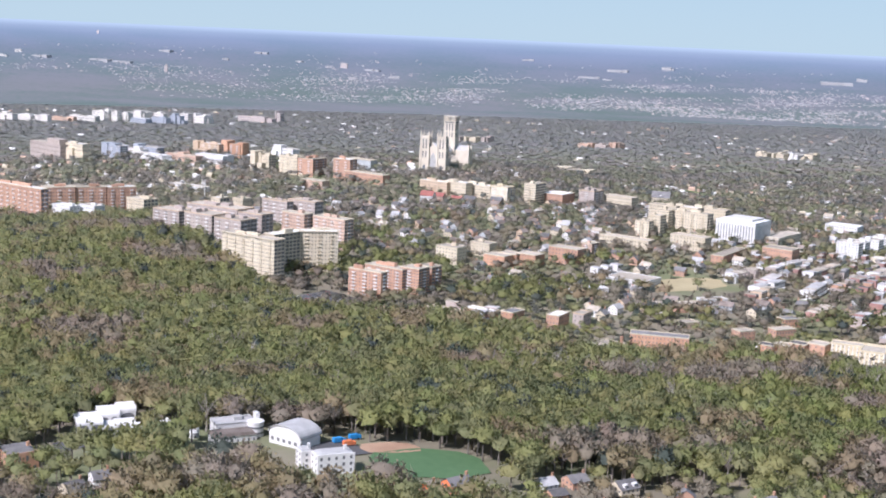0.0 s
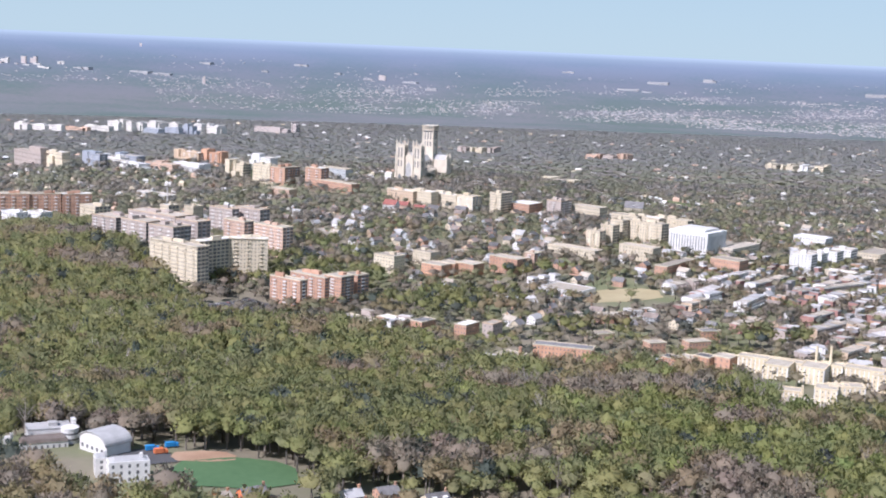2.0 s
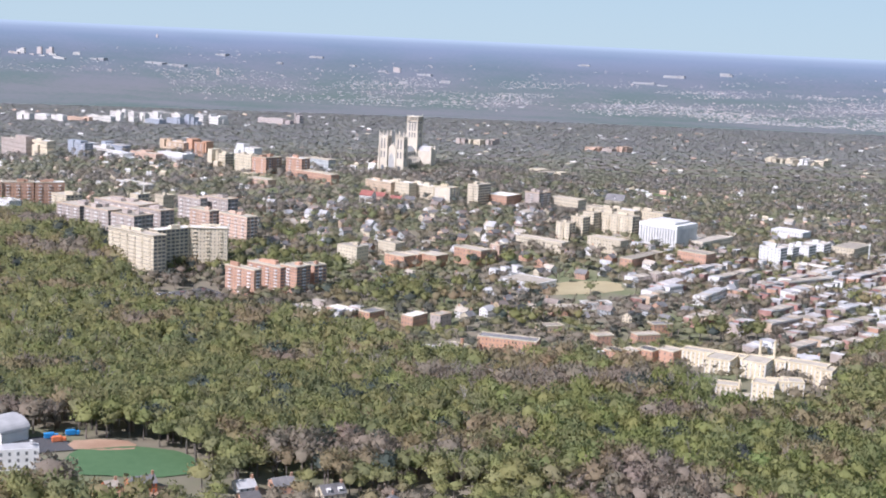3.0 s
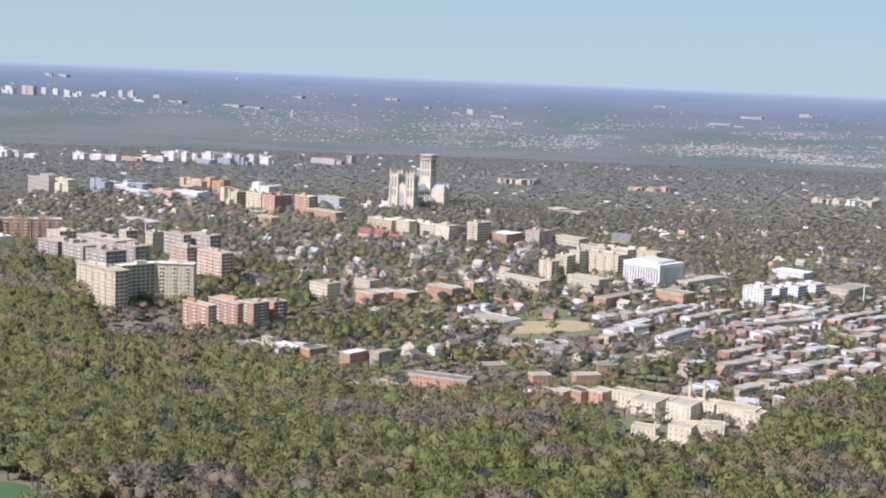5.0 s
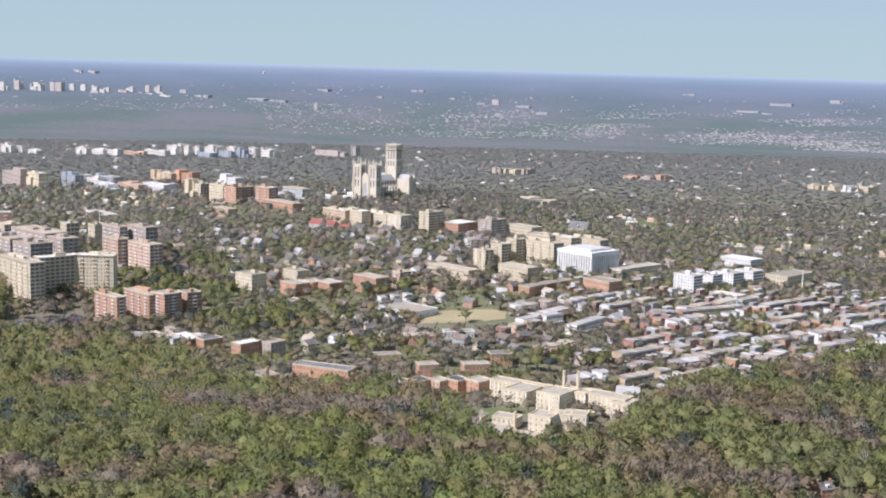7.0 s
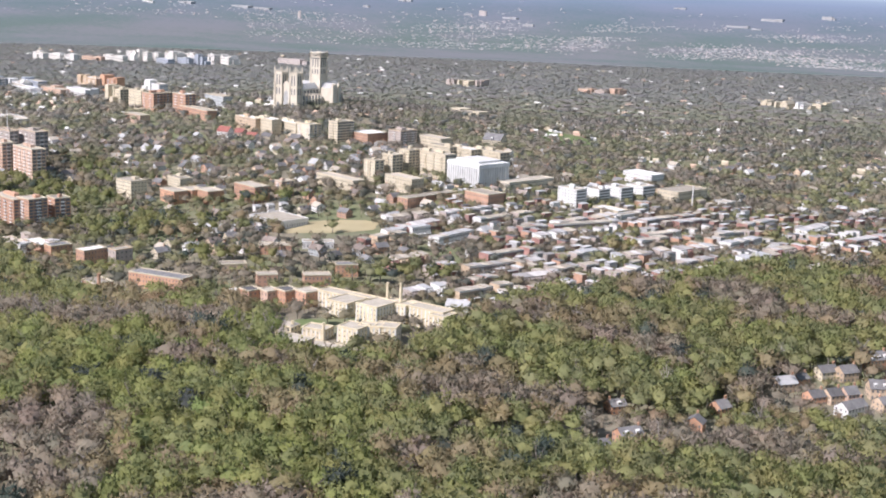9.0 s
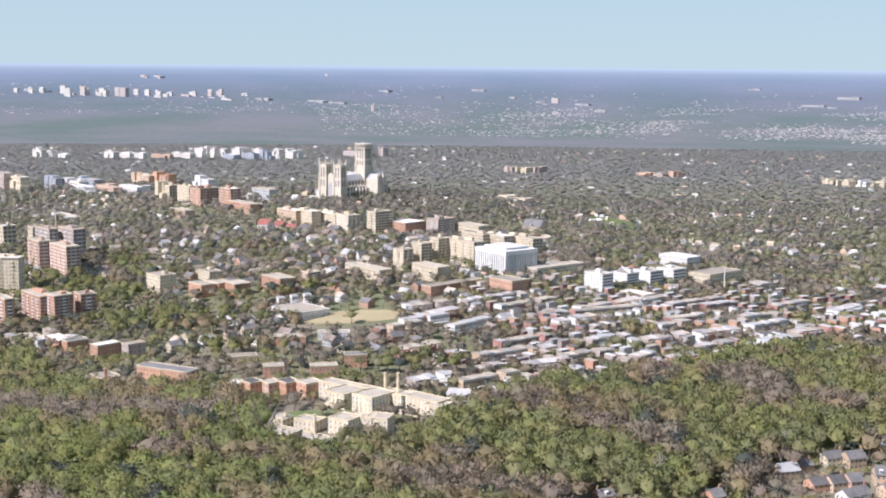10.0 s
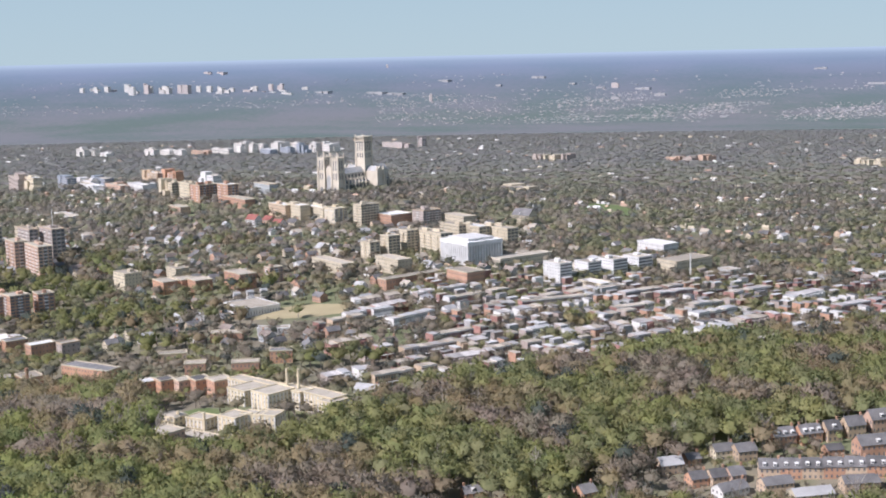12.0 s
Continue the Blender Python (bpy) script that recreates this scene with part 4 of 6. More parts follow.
def stack(x, y, h, mat=None, label="tall yellow brick boiler chimney", r=1.5):
    mat = mat or yellow
    bm = bmesh.new()
    prism(bm, ring(0, 0, r, 10), -3, h, 0.78)
    prism(bm, ring(0, 0, r * 0.9, 10), h, h + 0.8, 1.05)
    ob = part("mast" if r < 1 else "boiler_chimney", bm, mat)
    ob.matrix_world = placed(x, y, land(x, y))
    claim(x, y, 4, 4, 0)
    return tagged(ob, label, "mast" if r < 1 else "chimney")


def distant_block(x, y, w, h, seed):
    """A building far off, towards the horizon: a stepped body of several joined blocks with window bands."""
    rng = random.Random(seed)
    slim = h > w * 0.75
    w, h = w * 0.9, h * (0.8 if slim else 0.46)
    top = new("distant_building")
    top.matrix_world = placed(x, y, land(x, y), rng.uniform(-42, -20))
    tagged(top, "pale tower block far off towards the horizon" if slim else "low pale building far off towards the horizon", "building", "far skyline")
    mat = rng.choice((hazepale, hazepale, hazepink)) if slim or x < -700 else hazedim
    n = 2 if slim else 4
    edges = sorted([0.0, 1.0] + [rng.uniform(0.15, 0.85) for _ in range(n - 1)])
    for a, b in zip(edges, edges[1:]):
        if b - a < 0.05:
            continue
        bm = bmesh.new()
        x0, x1, tall, dep = (a - 0.5) * w, (b - 0.5) * w - 0.05, h * rng.uniform(0.55, 1.0), w * rng.uniform(0.14, 0.28)
        box(bm, x0, x1, -dep, dep, -20, tall)
        body = part("block", bm, mat, top)
        bm = bmesh.new()
        for k in range(max(1, int(tall / 8))):
            z = (k + 0.45) * tall / max(1, int(tall / 8))
            box(bm, x0 + 1, x1 - 1, -dep - 0.15, -dep + 0.5, z, z + 1.6)
        if not slim:
            bm.clear()
            box(bm, x0 + 1, x1 - 1, -dep - 0.15, -dep + 0.5, tall * 0.4, tall * 0.6)
        part("window_band", bm, lead, body, "grey window bands", "stuff")


# ---- campus, houses, terraces, skyline ----
villa(-364.3, 730.0, 33.6, 26.0, 14.8, 8)
campus_hall(-298.6, 679.0, 29.9, 22.0, 12.4, 10)
gymnasium(-269.9, 660.6, 15.0, 22.0, 11.9, 38)
block_house(161, 795, 14, 12, 6.4, -30, yellow, tanroof, "low cream annex with a hipped roof", 2, "annex")
block_house(-257.9, 617.0, 19.1, 10.0, 9.9, 8, painted, lead, "white three storey campus house with small dark windows")
block_house(-271.0, 624.5, 5.8, 9.0, 8.3, 8, painted, lead, "white campus house wing behind thin trees", 3)
block_house(-407.6, 670.5, 15.3, 18.0, 10.6, 20, brick, slate, "orange brick villa with a dark hipped roof", 2)
block_house(-339.4, 708.8, 23.9, 10.0, 4.9, 8, painted, whiteroof, "low white garden pavilion beside the villa", 1)
block_house(-319.7, 684.9, 4.5, 6.0, 2.7, 8, painted, whiteroof, "small white shed beside the campus hall", 1)
house(-368.3, 626.9, 8.4, 11.0, 7.5, 15, painted, slate, "white house with a slate roof below the campus")
house(-380.9, 619.6, 9.4, 11.0, 7.1, 30, cream, slate, "cream house with a slate roof behind trees")
house(-200.5, 595.1, 12.4, 9.0, 7.7, 20, orange, slate, "orange painted building site hut")
house(-214.2, 594.9, 5.9, 9.0, 4.4, 20, orange, flatroof, "low orange site shed")
house(531.4, 759.1, 14.4, 10.0, 11.6, 18, brick, slate, "brick house with white dormers", 2, 3)
house(547.5, 762.0, 13.7, 10.0, 11.6, 18, brick, slate, "brick house with tall chimneys and dormers", 2, 3)
house(561.2, 764.7, 9.6, 10.0, 12.3, 18, tan, slate, "tan brick house with slate roof", 1, 1)
house(575.3, 769.6, 11.8, 10.0, 12.7, 18, tan, slate, "tan house with a broad slate roof", 1)
house(592.1, 776.5, 14.0, 10.0, 14.1, 18, pink, slate, "pink brick house with a slate roof", 1, 1)
house(579.6, 739.6, 22.3, 11.0, 12.8, 14, redbrick, slate, "dark brick house with white trimmed gable", 1, 1)
house(556.6, 741.0, 9.9, 8.0, 7.1, 14, brick, slate, "small brick garage with gable", 0)
house(461.6, 726.6, 13.7, 10.0, 10.2, 18, tan, lead, "tan villa with a pale bay roof", 1)
house(475.6, 737.2, 8.2, 9.0, 7.1, 18, brick, slate, "small brick house with grey green roof", 1)
house(494.3, 744.8, 12.7, 10.0, 9.1, 18, cream, slate, "cream house with slate hip roof", 1)
house(506.2, 741.4, 12.0, 10.0, 10.3, 18, tan, slate, "tan house with slate roof", 1)
house(474.3, 708.8, 10.1, 10.0, 8.7, 18, brick, slate, "brick end house of a terrace", 1)
house(485.2, 709.5, 9.4, 10.0, 9.3, 18, tan, slate, "tan brick terrace house", 1)
house(495.4, 710.0, 8.8, 10.0, 9.9, 18, pink, slate, "pink brick terrace house", 1)
house(489.7, 691.3, 18.0, 10.0, 9.4, 30, painted, slate, "white gabled house with a dark roof", 1)
house(514.8, 696.7, 17.1, 10.0, 8.8, 18, tan, slate, "tan house with twin white chimneys", 2)
house(530.2, 681.7, 22.0, 11.0, 7.7, 14, cream, lead, "cream house with a pale grey roof", 0)
house(558.0, 691.0, 19.5, 10.0, 9.0, 8, tan, slate, "tan house with dark roof behind trees", 1)
house(350.4, 688.4, 10.0, 9.0, 8.3, 18, brick, slate, "brick house with a slate gable in the woods", 2, 1)
house(390.0, 664.4, 7.9, 10.0, 9.9, 60, brick, slate, "tall brick house with hipped slate roof", 1)
house(412.0, 691.1, 8.8, 10.0, 9.7, 30, brick, slate, "brick house with grey roof", 1)
house(346.6, 640.2, 13.4, 10.0, 9.5, 20, brick, slate, "brick house with gable beside bare trees", 1, 2)
house(328.8, 627.3, 10.3, 9.0, 5.8, 20, tan, slate, "tan house half hidden by trees", 1)
house(56.0, 1625.7, 17.9, 12.0, 15.8, -38, painted, redpaint, "white house with a bright red roof", 1)
house(74.3, 1633.2, 13.6, 11.0, 11.5, -38, pink, redpaint, "pink house with a dark red roof", 1)
house(90.8, 1610.6, 15.0, 11.0, 11.4, -38, painted, redpaint, "white gabled house with a red roof", 1)
house(109.3, 1610.4, 15.0, 11.0, 11.4, -38, cream, slate, "cream house with a slate roof", 1)
house(145.2, 1610.1, 15.1, 11.0, 10.0, -38, mauve, slate, "mauve brick house with a dark roof", 1)
house(277, 862, 16, 11, 9.5, -20, painted, lead, "white house with a pale roof at the wood edge", 1)
house(-27.2, 1531.0, 8.4, 12.0, 10.8, -38, painted, lead, "white house with a pale metal roof", 1)
house(-12.0, 1516.9, 9.9, 12.0, 12.0, -38, painted, lead, "white house with a pale metal roof", 1)
house(170.6, 1420.5, 9.3, 14.0, 12.7, -38, cream, lead, "cream church hall with a pale gable", 0)
house(-152.3, 600.3, 8.9, 10.0, 7.2, 15, painted, lead, "white house with a pale roof behind bare trees")
house(-133.8, 606.3, 10.7, 10.0, 7.4, 15, redbrick, slate, "red brick house with a dark slate roof", 1)
house(-150.9, 588.9, 9.2, 9.0, 6.0, 15, redbrick, slate, "low red brick house with a slate roof", 1)
house(-110.9, 597.0, 11.7, 11.0, 9.0, 15, cream, slate, "cream dormered house with a dark roof", 1, 2)
house(-108.2, 576.2, 4.9, 9.0, 5.5, 15, brick, slate, "small brick house beside tall trees", 1)
house(-83.2, 583.4, 4.7, 10.0, 9.5, 70, redbrick, slate, "narrow red brick house with a steep gable", 1)
house(-143.6, 564.9, 19.6, 11.0, 9.0, 15, painted, slate, "white house with a long dark roof", 1)
house(-77.7, 553.0, 13.8, 11.0, 11.2, 15, painted, slate, "large white house with a dark roof", 1)
house(-49.1, 565.2, 15.7, 11.0, 12.1, 20, cream, slate, "cream stone house with white dormers and chimneys", 2, 2)
house(-24.6, 555.1, 12.1, 11.0, 13.1, 30, cream, lead, "cream stone house with a grey green roof", 1)
house(-45.7, 544.9, 15.2, 10.0, 6.9, 15, painted, lead, "low white house with a pale metal roof", 1)
house(-4.8, 541.6, 12.1, 10.0, 10.8, 10, tan, slate, "tan stone house with a slate roof and dormer", 1, 1)
house(21.3, 537.7, 14.8, 10.0, 8.6, 10, cream, slate, "cream gabled house with a slate roof", 1)
house(-100.5, 547.4, 11.9, 10.0, 7.9, 15, painted, slate, "white house with dark shingles", 1)
house(-187.5, 547.4, 6.8, 10.0, 7.6, 10, painted, slate, "white cottage with a slate roof", 1)
house(-113.7, 550.1, 5.6, 9.0, 5.8, 15, tan, shingle, "tan cottage with brown shingles", 1)
house(398.6, 1650.4, 25.0, 22.0, 20.0, -30, cream, slate, "pale stone church with steep gables", 0, 1)
house(514.9, 714.3, 11.4, 10, 11.5, -5.3, tan, slate, "tan brick terraced town house with white dormers", 1, 2, "town_house", "town house terrace")
house(526.4, 713.2, 11.4, 10, 11.5, -5.3, brick, slate, "orange brick terraced town house with white dormers", 1, 2, "town_house", "town house terrace")
house(537.8, 712.1, 11.4, 10, 11.5, -5.3, tan, slate, "tan brick terraced town house with white dormers", 1, 2, "town_house", "town house terrace")
house(549.3, 711.1, 11.4, 10, 11.5, -5.3, brick, slate, "orange brick terraced town house with white dormers", 1, 2, "town_house", "town house terrace")
house(560.7, 710.0, 11.4, 10, 11.5, -5.3, tan, slate, "tan brick terraced town house with white dormers", 1, 2, "town_house", "town house terrace")
house(572.1, 708.9, 11.4, 10, 11.5, -5.3, brick, slate, "orange brick terraced town house with white dormers", 1, 2, "town_house", "town house terrace")
row_of_houses(290.4, 1158.0, 348.6, 1189.4, 0)
row_of_houses(319.4, 1134.9, 374.5, 1170.2, 1)
row_of_houses(364.3, 1075.8, 405.4, 1104.2, 2, True)
row_of_houses(354.5, 1108.0, 454.3, 1145.1, 3)
row_of_houses(461.8, 1088.5, 499.7, 1108.5, 4)
row_of_houses(474.4, 1028.3, 513.2, 1050.3, 5, True)
row_of_houses(526.9, 1097.6, 568.8, 1119.7, 6)
row_of_houses(524.7, 1057.0, 564.5, 1085.2, 7)
row_of_houses(519.3, 997.9, 561.4, 1024.2, 8, True)
row_of_houses(552.8, 961.0, 608.8, 996.1, 9)
row_of_houses(345.4, 955.0, 398.8, 982.0, 10)
row_of_houses(327.2, 935.9, 362.2, 951.8, 11, True)
row_of_houses(373.1, 1007.1, 420.8, 1031.7, 12)
row_of_houses(275.2, 1063.4, 308.9, 1093.5, 13)
row_of_houses(419.8, 936.3, 463.1, 960.7, 14, True)
row_of_houses(290.7, 925.9, 316.5, 943.5, 15)
row_of_houses(572.5, 976.2, 632.6, 1013.4, 16)
row_of_houses(417.2, 1005.2, 475.3, 1036.4, 17, True)
row_of_houses(311.1, 1006.2, 357.4, 1036.9, 18)
row_of_houses(475.5, 959.3, 508.1, 983.2, 19)
row_of_houses(427.1, 1150.0, 470.4, 1186.5, 20, True)
row_of_houses(474.7, 1150.1, 532.8, 1191.2, 21)
row_of_houses(569.4, 1150.2, 613.7, 1184.4, 22)
row_of_houses(615.6, 1123.8, 651.4, 1161.8, 23, True)
row_of_houses(468.0, 987.4, 505.3, 1009.5, 24)
row_of_houses(262.1, 963.2, 286.4, 980.6, 25)
row_of_houses(233.4, 986.2, 266.2, 1010.1, 26, True)
row_of_houses(214.2, 1060.3, 253.8, 1088.8, 27)
row_of_houses(645.5, 1080.7, 693.1, 1117.2, 28)
row_of_houses(552.7, 1030.0, 593.8, 1056.1, 29, True)
row_of_houses(389.0, 1127.9, 424.8, 1154.0, 30)
row_of_houses(504.1, 1145.3, 542.7, 1171.3, 31)
row_of_houses(247.5, 1102.7, 284.6, 1131.1, 32, True)
row_of_houses(447.7, 1059.5, 477.8, 1083.2, 33)
row_of_houses(401.8, 947.6, 428.0, 969.1, 34)
row_of_houses(235.8, 1141.7, 278.0, 1161.3, 35, True)
row_of_houses(234.1, 1088.7, 275.5, 1110.4, 36)
row_of_houses(292.3, 965.3, 332.4, 987.0, 37)
row_of_houses(323.1, 973.8, 360.3, 997.8, 38, True)
row_of_houses(334.3, 905.0, 375.1, 928.6, 39)
row_of_houses(353.2, 886.5, 396.0, 913.9, 40)
row_of_houses(243.2, 891.7, 276.0, 914.2, 41, True)
row_of_houses(276.7, 889.7, 322.5, 920.8, 42)
row_of_houses(-59.5, 1024.5, -32.6, 1055.6, 43)
row_of_houses(-87.9, 1050.2, -61.3, 1085.4, 44, True)
row_of_houses(116.7, 1198.7, 156.5, 1210.5, 45)
row_of_houses(-7.5, 913.8, 26.3, 932.2, 46)
patch("sports_field", -205.0, 629.4, 62, 42, 10, turf, "green turf sports field on the campus", "field", 0.3, True)
patch("lane", -84, 572, 66, 5.5, 17, asphalt, "grey asphalt lane between the houses", "road", 0.3)
patch("bare_bank", -220.9, 651.7, 34, 18, 10, soil, "bare red soil bank beside the field", "soil", 0.3, True)
patch("yard", -251.7, 648.1, 30, 26, 20, asphalt, "asphalt yard behind the gymnasium", "yard", 0.25)
patch("site_yard", -203.8, 591.4, 34, 12, 12, soil, "muddy building site yard", "yard", 0.25)
patch("forecourt", -360.8, 701.0, 60, 20, 8, asphalt, "paved forecourt of the villa", "yard", 0.25)
patch("playing_field", 187, 1143, 88, 48, 4, drygrass, "dry tan playing field", "field", 0.3, True)
claim(190, 1098, 80, 34, 4)
patch("car_park", -180.3, 1132.7, 85, 42, 35, asphalt, "asphalt car park below the apartment blocks", "car park", 0.25)
patch("lawn", 516.5, 1800.3, 70, 130, 10, lawn, "green lawn among far trees", "lawn", 0.4, True)
patch("hospital_lawn", 174.9, 811.1, 26, 34, 30, lawn, "green lawn beside the yellow brick wings", "lawn", 0.3, True)
truck(-236.6, 666.8, 15, bluepaint, "bright blue box truck in the yard")
truck(-246.6, 659.2, 15, bluepaint, "small blue truck in the yard")
truck(-242.3, 653.7, 15, orange, "orange red skip truck in the yard")
lot = random.Random(5)
for i in range(4):
    for j in range(13):
        if lot.random() < 0.75:
            u, v = (j - 6) * 6.0 + lot.uniform(-0.5, 0.5), (i - 1.5) * 10.0
            c, s = math.cos(radians(35)), math.sin(radians(35))
            park(-180.3 + u * c - v * s, 1132.7 + u * s + v * c, 125 + lot.uniform(-4, 4), lot.randrange(4))
stack(226.5, 839, 23, r=1.2)
stack(235, 833.5, 24, r=1.2)
stack(184.5, 780, 11, r=1.0)
stack(24.1, 914.0, 15, brick, "orange brick boiler chimney")
stack(551.4, 1257.7, 24, painted, "slender white church steeple", 0.8)
stack(-225, 1688, 27, painted, "tall slender white mast above the houses", 0.6)
distant_block(-1849, 7071, 61, 31, 0)
distant_block(-1776, 7049, 43, 43, 1)
distant_block(-1614, 6955, 42, 60, 2)
distant_block(-1545, 7006, 43, 73, 3)
distant_block(-1438, 7015, 67, 67, 4)
distant_block(-1343, 7024, 79, 67, 5)
distant_block(-1276, 7070, 31, 49, 6)
distant_block(-1216, 7075, 37, 68, 7)
distant_block(-1155, 7080, 49, 43, 8)
distant_block(-1095, 7084, 37, 37, 9)
distant_block(-976, 7109, 49, 43, 10)
distant_block(-884, 7114, 31, 50, 11)
distant_block(-835, 7139, 43, 43, 12)
town = random.Random(31)
for i in range(16):
    distant_block(-1880 + 72 * i + town.uniform(-25, 25), 7030 + town.uniform(-30, 70), town.uniform(22, 60), town.uniform(14, 62) * (1.0 if i < 12 else 0.5), 100 + i)
distant_block(-1334, 7580, 59, 30, 13)
distant_block(-1254, 7589, 72, 26, 14)
distant_block(-699, 7143, 37, 31, 15)
distant_block(-286, 6976, 121, 24, 16)
distant_block(-176, 6929, 109, 18, 17)
distant_block(22, 6620, 17, 58, 18)
distant_block(598, 7374, 83, 26, 19)
distant_block(988, 6950, 42, 36, 20)
distant_block(1128, 6857, 90, 24, 21)
distant_block(1180, 6580, 63, 29, 22)
distant_block(1323, 5574, 29, 20, 23)
distant_block(2294, 6656, 128, 20, 24)
distant_block(2368, 6568, 57, 14, 25)
distant_block(2130, 7213, 75, 19, 26)
distant_block(-293, 7733, 13, 34, 27)
distant_block(773, 7131, 43, 22, 28)
distant_block(913, 6960, 55, 18, 29)
distant_block(-773, 6983, 75, 23, 30)
distant_block(-581, 7021, 117, 26, 31)
distant_block(67, 7348, 81, 22, 32)
distant_block(371, 7135, 37, 25, 33)
distant_block(951, 6512, 52, 29, 34)
distant_block(2544, 6849, 128, 26, 35)
distant_block(2854, 6848, 77, 39, 36)
distant_block(3583, 6263, 184, 31, 37)
distant_block(3766, 6306, 62, 43, 38)


# ---- detached houses among the trees ----
HOUSE_LOOKS = (
    (painted, slate, "white detached house with a dark slate roof"), (painted, lead, "white detached house with a grey roof"),
    (grey, shingle, "grey detached house with brown shingles"), (cream, slate, "cream detached house with a dark roof"),
    (redbrick, slate, "red brick detached house with slate roof"), (painted, flatroof, "white house with a pale weathered roof"),
    (tan, shingle, "tan detached house with brown shingles"))
house_models, houses_used = [], set()
for k, (wall_mat, roof_mat, text) in enumerate(HOUSE_LOOKS):
    house_models.append(house(0, 5000 + k, 10.5 + k % 3, 9.0, 9.0, 0, wall_mat, roof_mat, text, 1, 0, "house", "detached houses among the trees"))
scatter = random.Random(77)
for gy in np.arange(1010, 1640, 29.0):
    for gx in np.arange(-0.26 * gy - 150, 0.45 * gy + 300, 26.0):
        x, y = gx + scatter.uniform(-11, 11), gy + scatter.uniform(-13, 13)
        if scatter.random() > (0.76 if x < 360 else 0.26) or y < wood_edge(x) + 20 or (330 < x < 760 and y < 1240) or (x < 5 and y < 1330) or inside(x, y, GROVES):
            continue
        if any((round((x + u) / 4), round((y + v) / 4)) in taken for u in (-6, 0, 6) for v in (-6, 0, 6)):
            continue
        k, rot = scatter.randrange(7), scatter.choice((38, 128)) + scatter.uniform(-12, 12)
        m = placed(x, y, base_of(x, y, 11, 9, rot) + 0.3, rot)
        ob = house_models[k] if k not in houses_used else copy_thing(house_models[k], m)
        houses_used.add(k)
        ob.matrix_world = m
        claim(x, y, 11, 9, rot, 2)


def far_houses(name, count, seed, spot, size, mats, label, flat=0.75):
    """Houses too far off to count, as small gabled boxes in one mesh a colour."""
    rng = random.Random(seed)
    for mat, share in mats:
        bm = bmesh.new()
        for _ in range(int(count * share)):
            x, y = spot(rng)
            s, e = size * rng.uniform(0.5, 1.4), rng.uniform(0.8, 1.9) if size < 6 and flat < 0.6 else 1.0
            z, a = land(x, y), rng.uniform(-1.0, -0.2)
            c, q = math.cos(a), math.sin(a)
            l = s * e
            pts = [(-l, -s * 0.6, -6), (l, -s * 0.6, -6), (l, s * 0.6, -6), (-l, s * 0.6, -6), (-l, -s * 0.6, s * flat), (l, -s * 0.6, s * flat), (l, s * 0.6, s * flat), (-l, s * 0.6, s * flat), (-l, 0, s * flat * 1.5), (l, 0, s * flat * 1.5)]
            v = [bm.verts.new(((x + u * c - w * q) * SC, (y + u * q + w * c) * SC, (z + h) * SC)) for u, w, h in pts]
            for f in ((0, 1, 5, 4), (1, 2, 6, 9, 5), (2, 3, 7, 6), (3, 0, 4, 8, 7), (4, 5, 9, 8), (6, 7, 8, 9)):
                bm.faces.new([v[i] for i in f])
        tagged(part(name, bm, mat), label, "houses", kind="stuff")


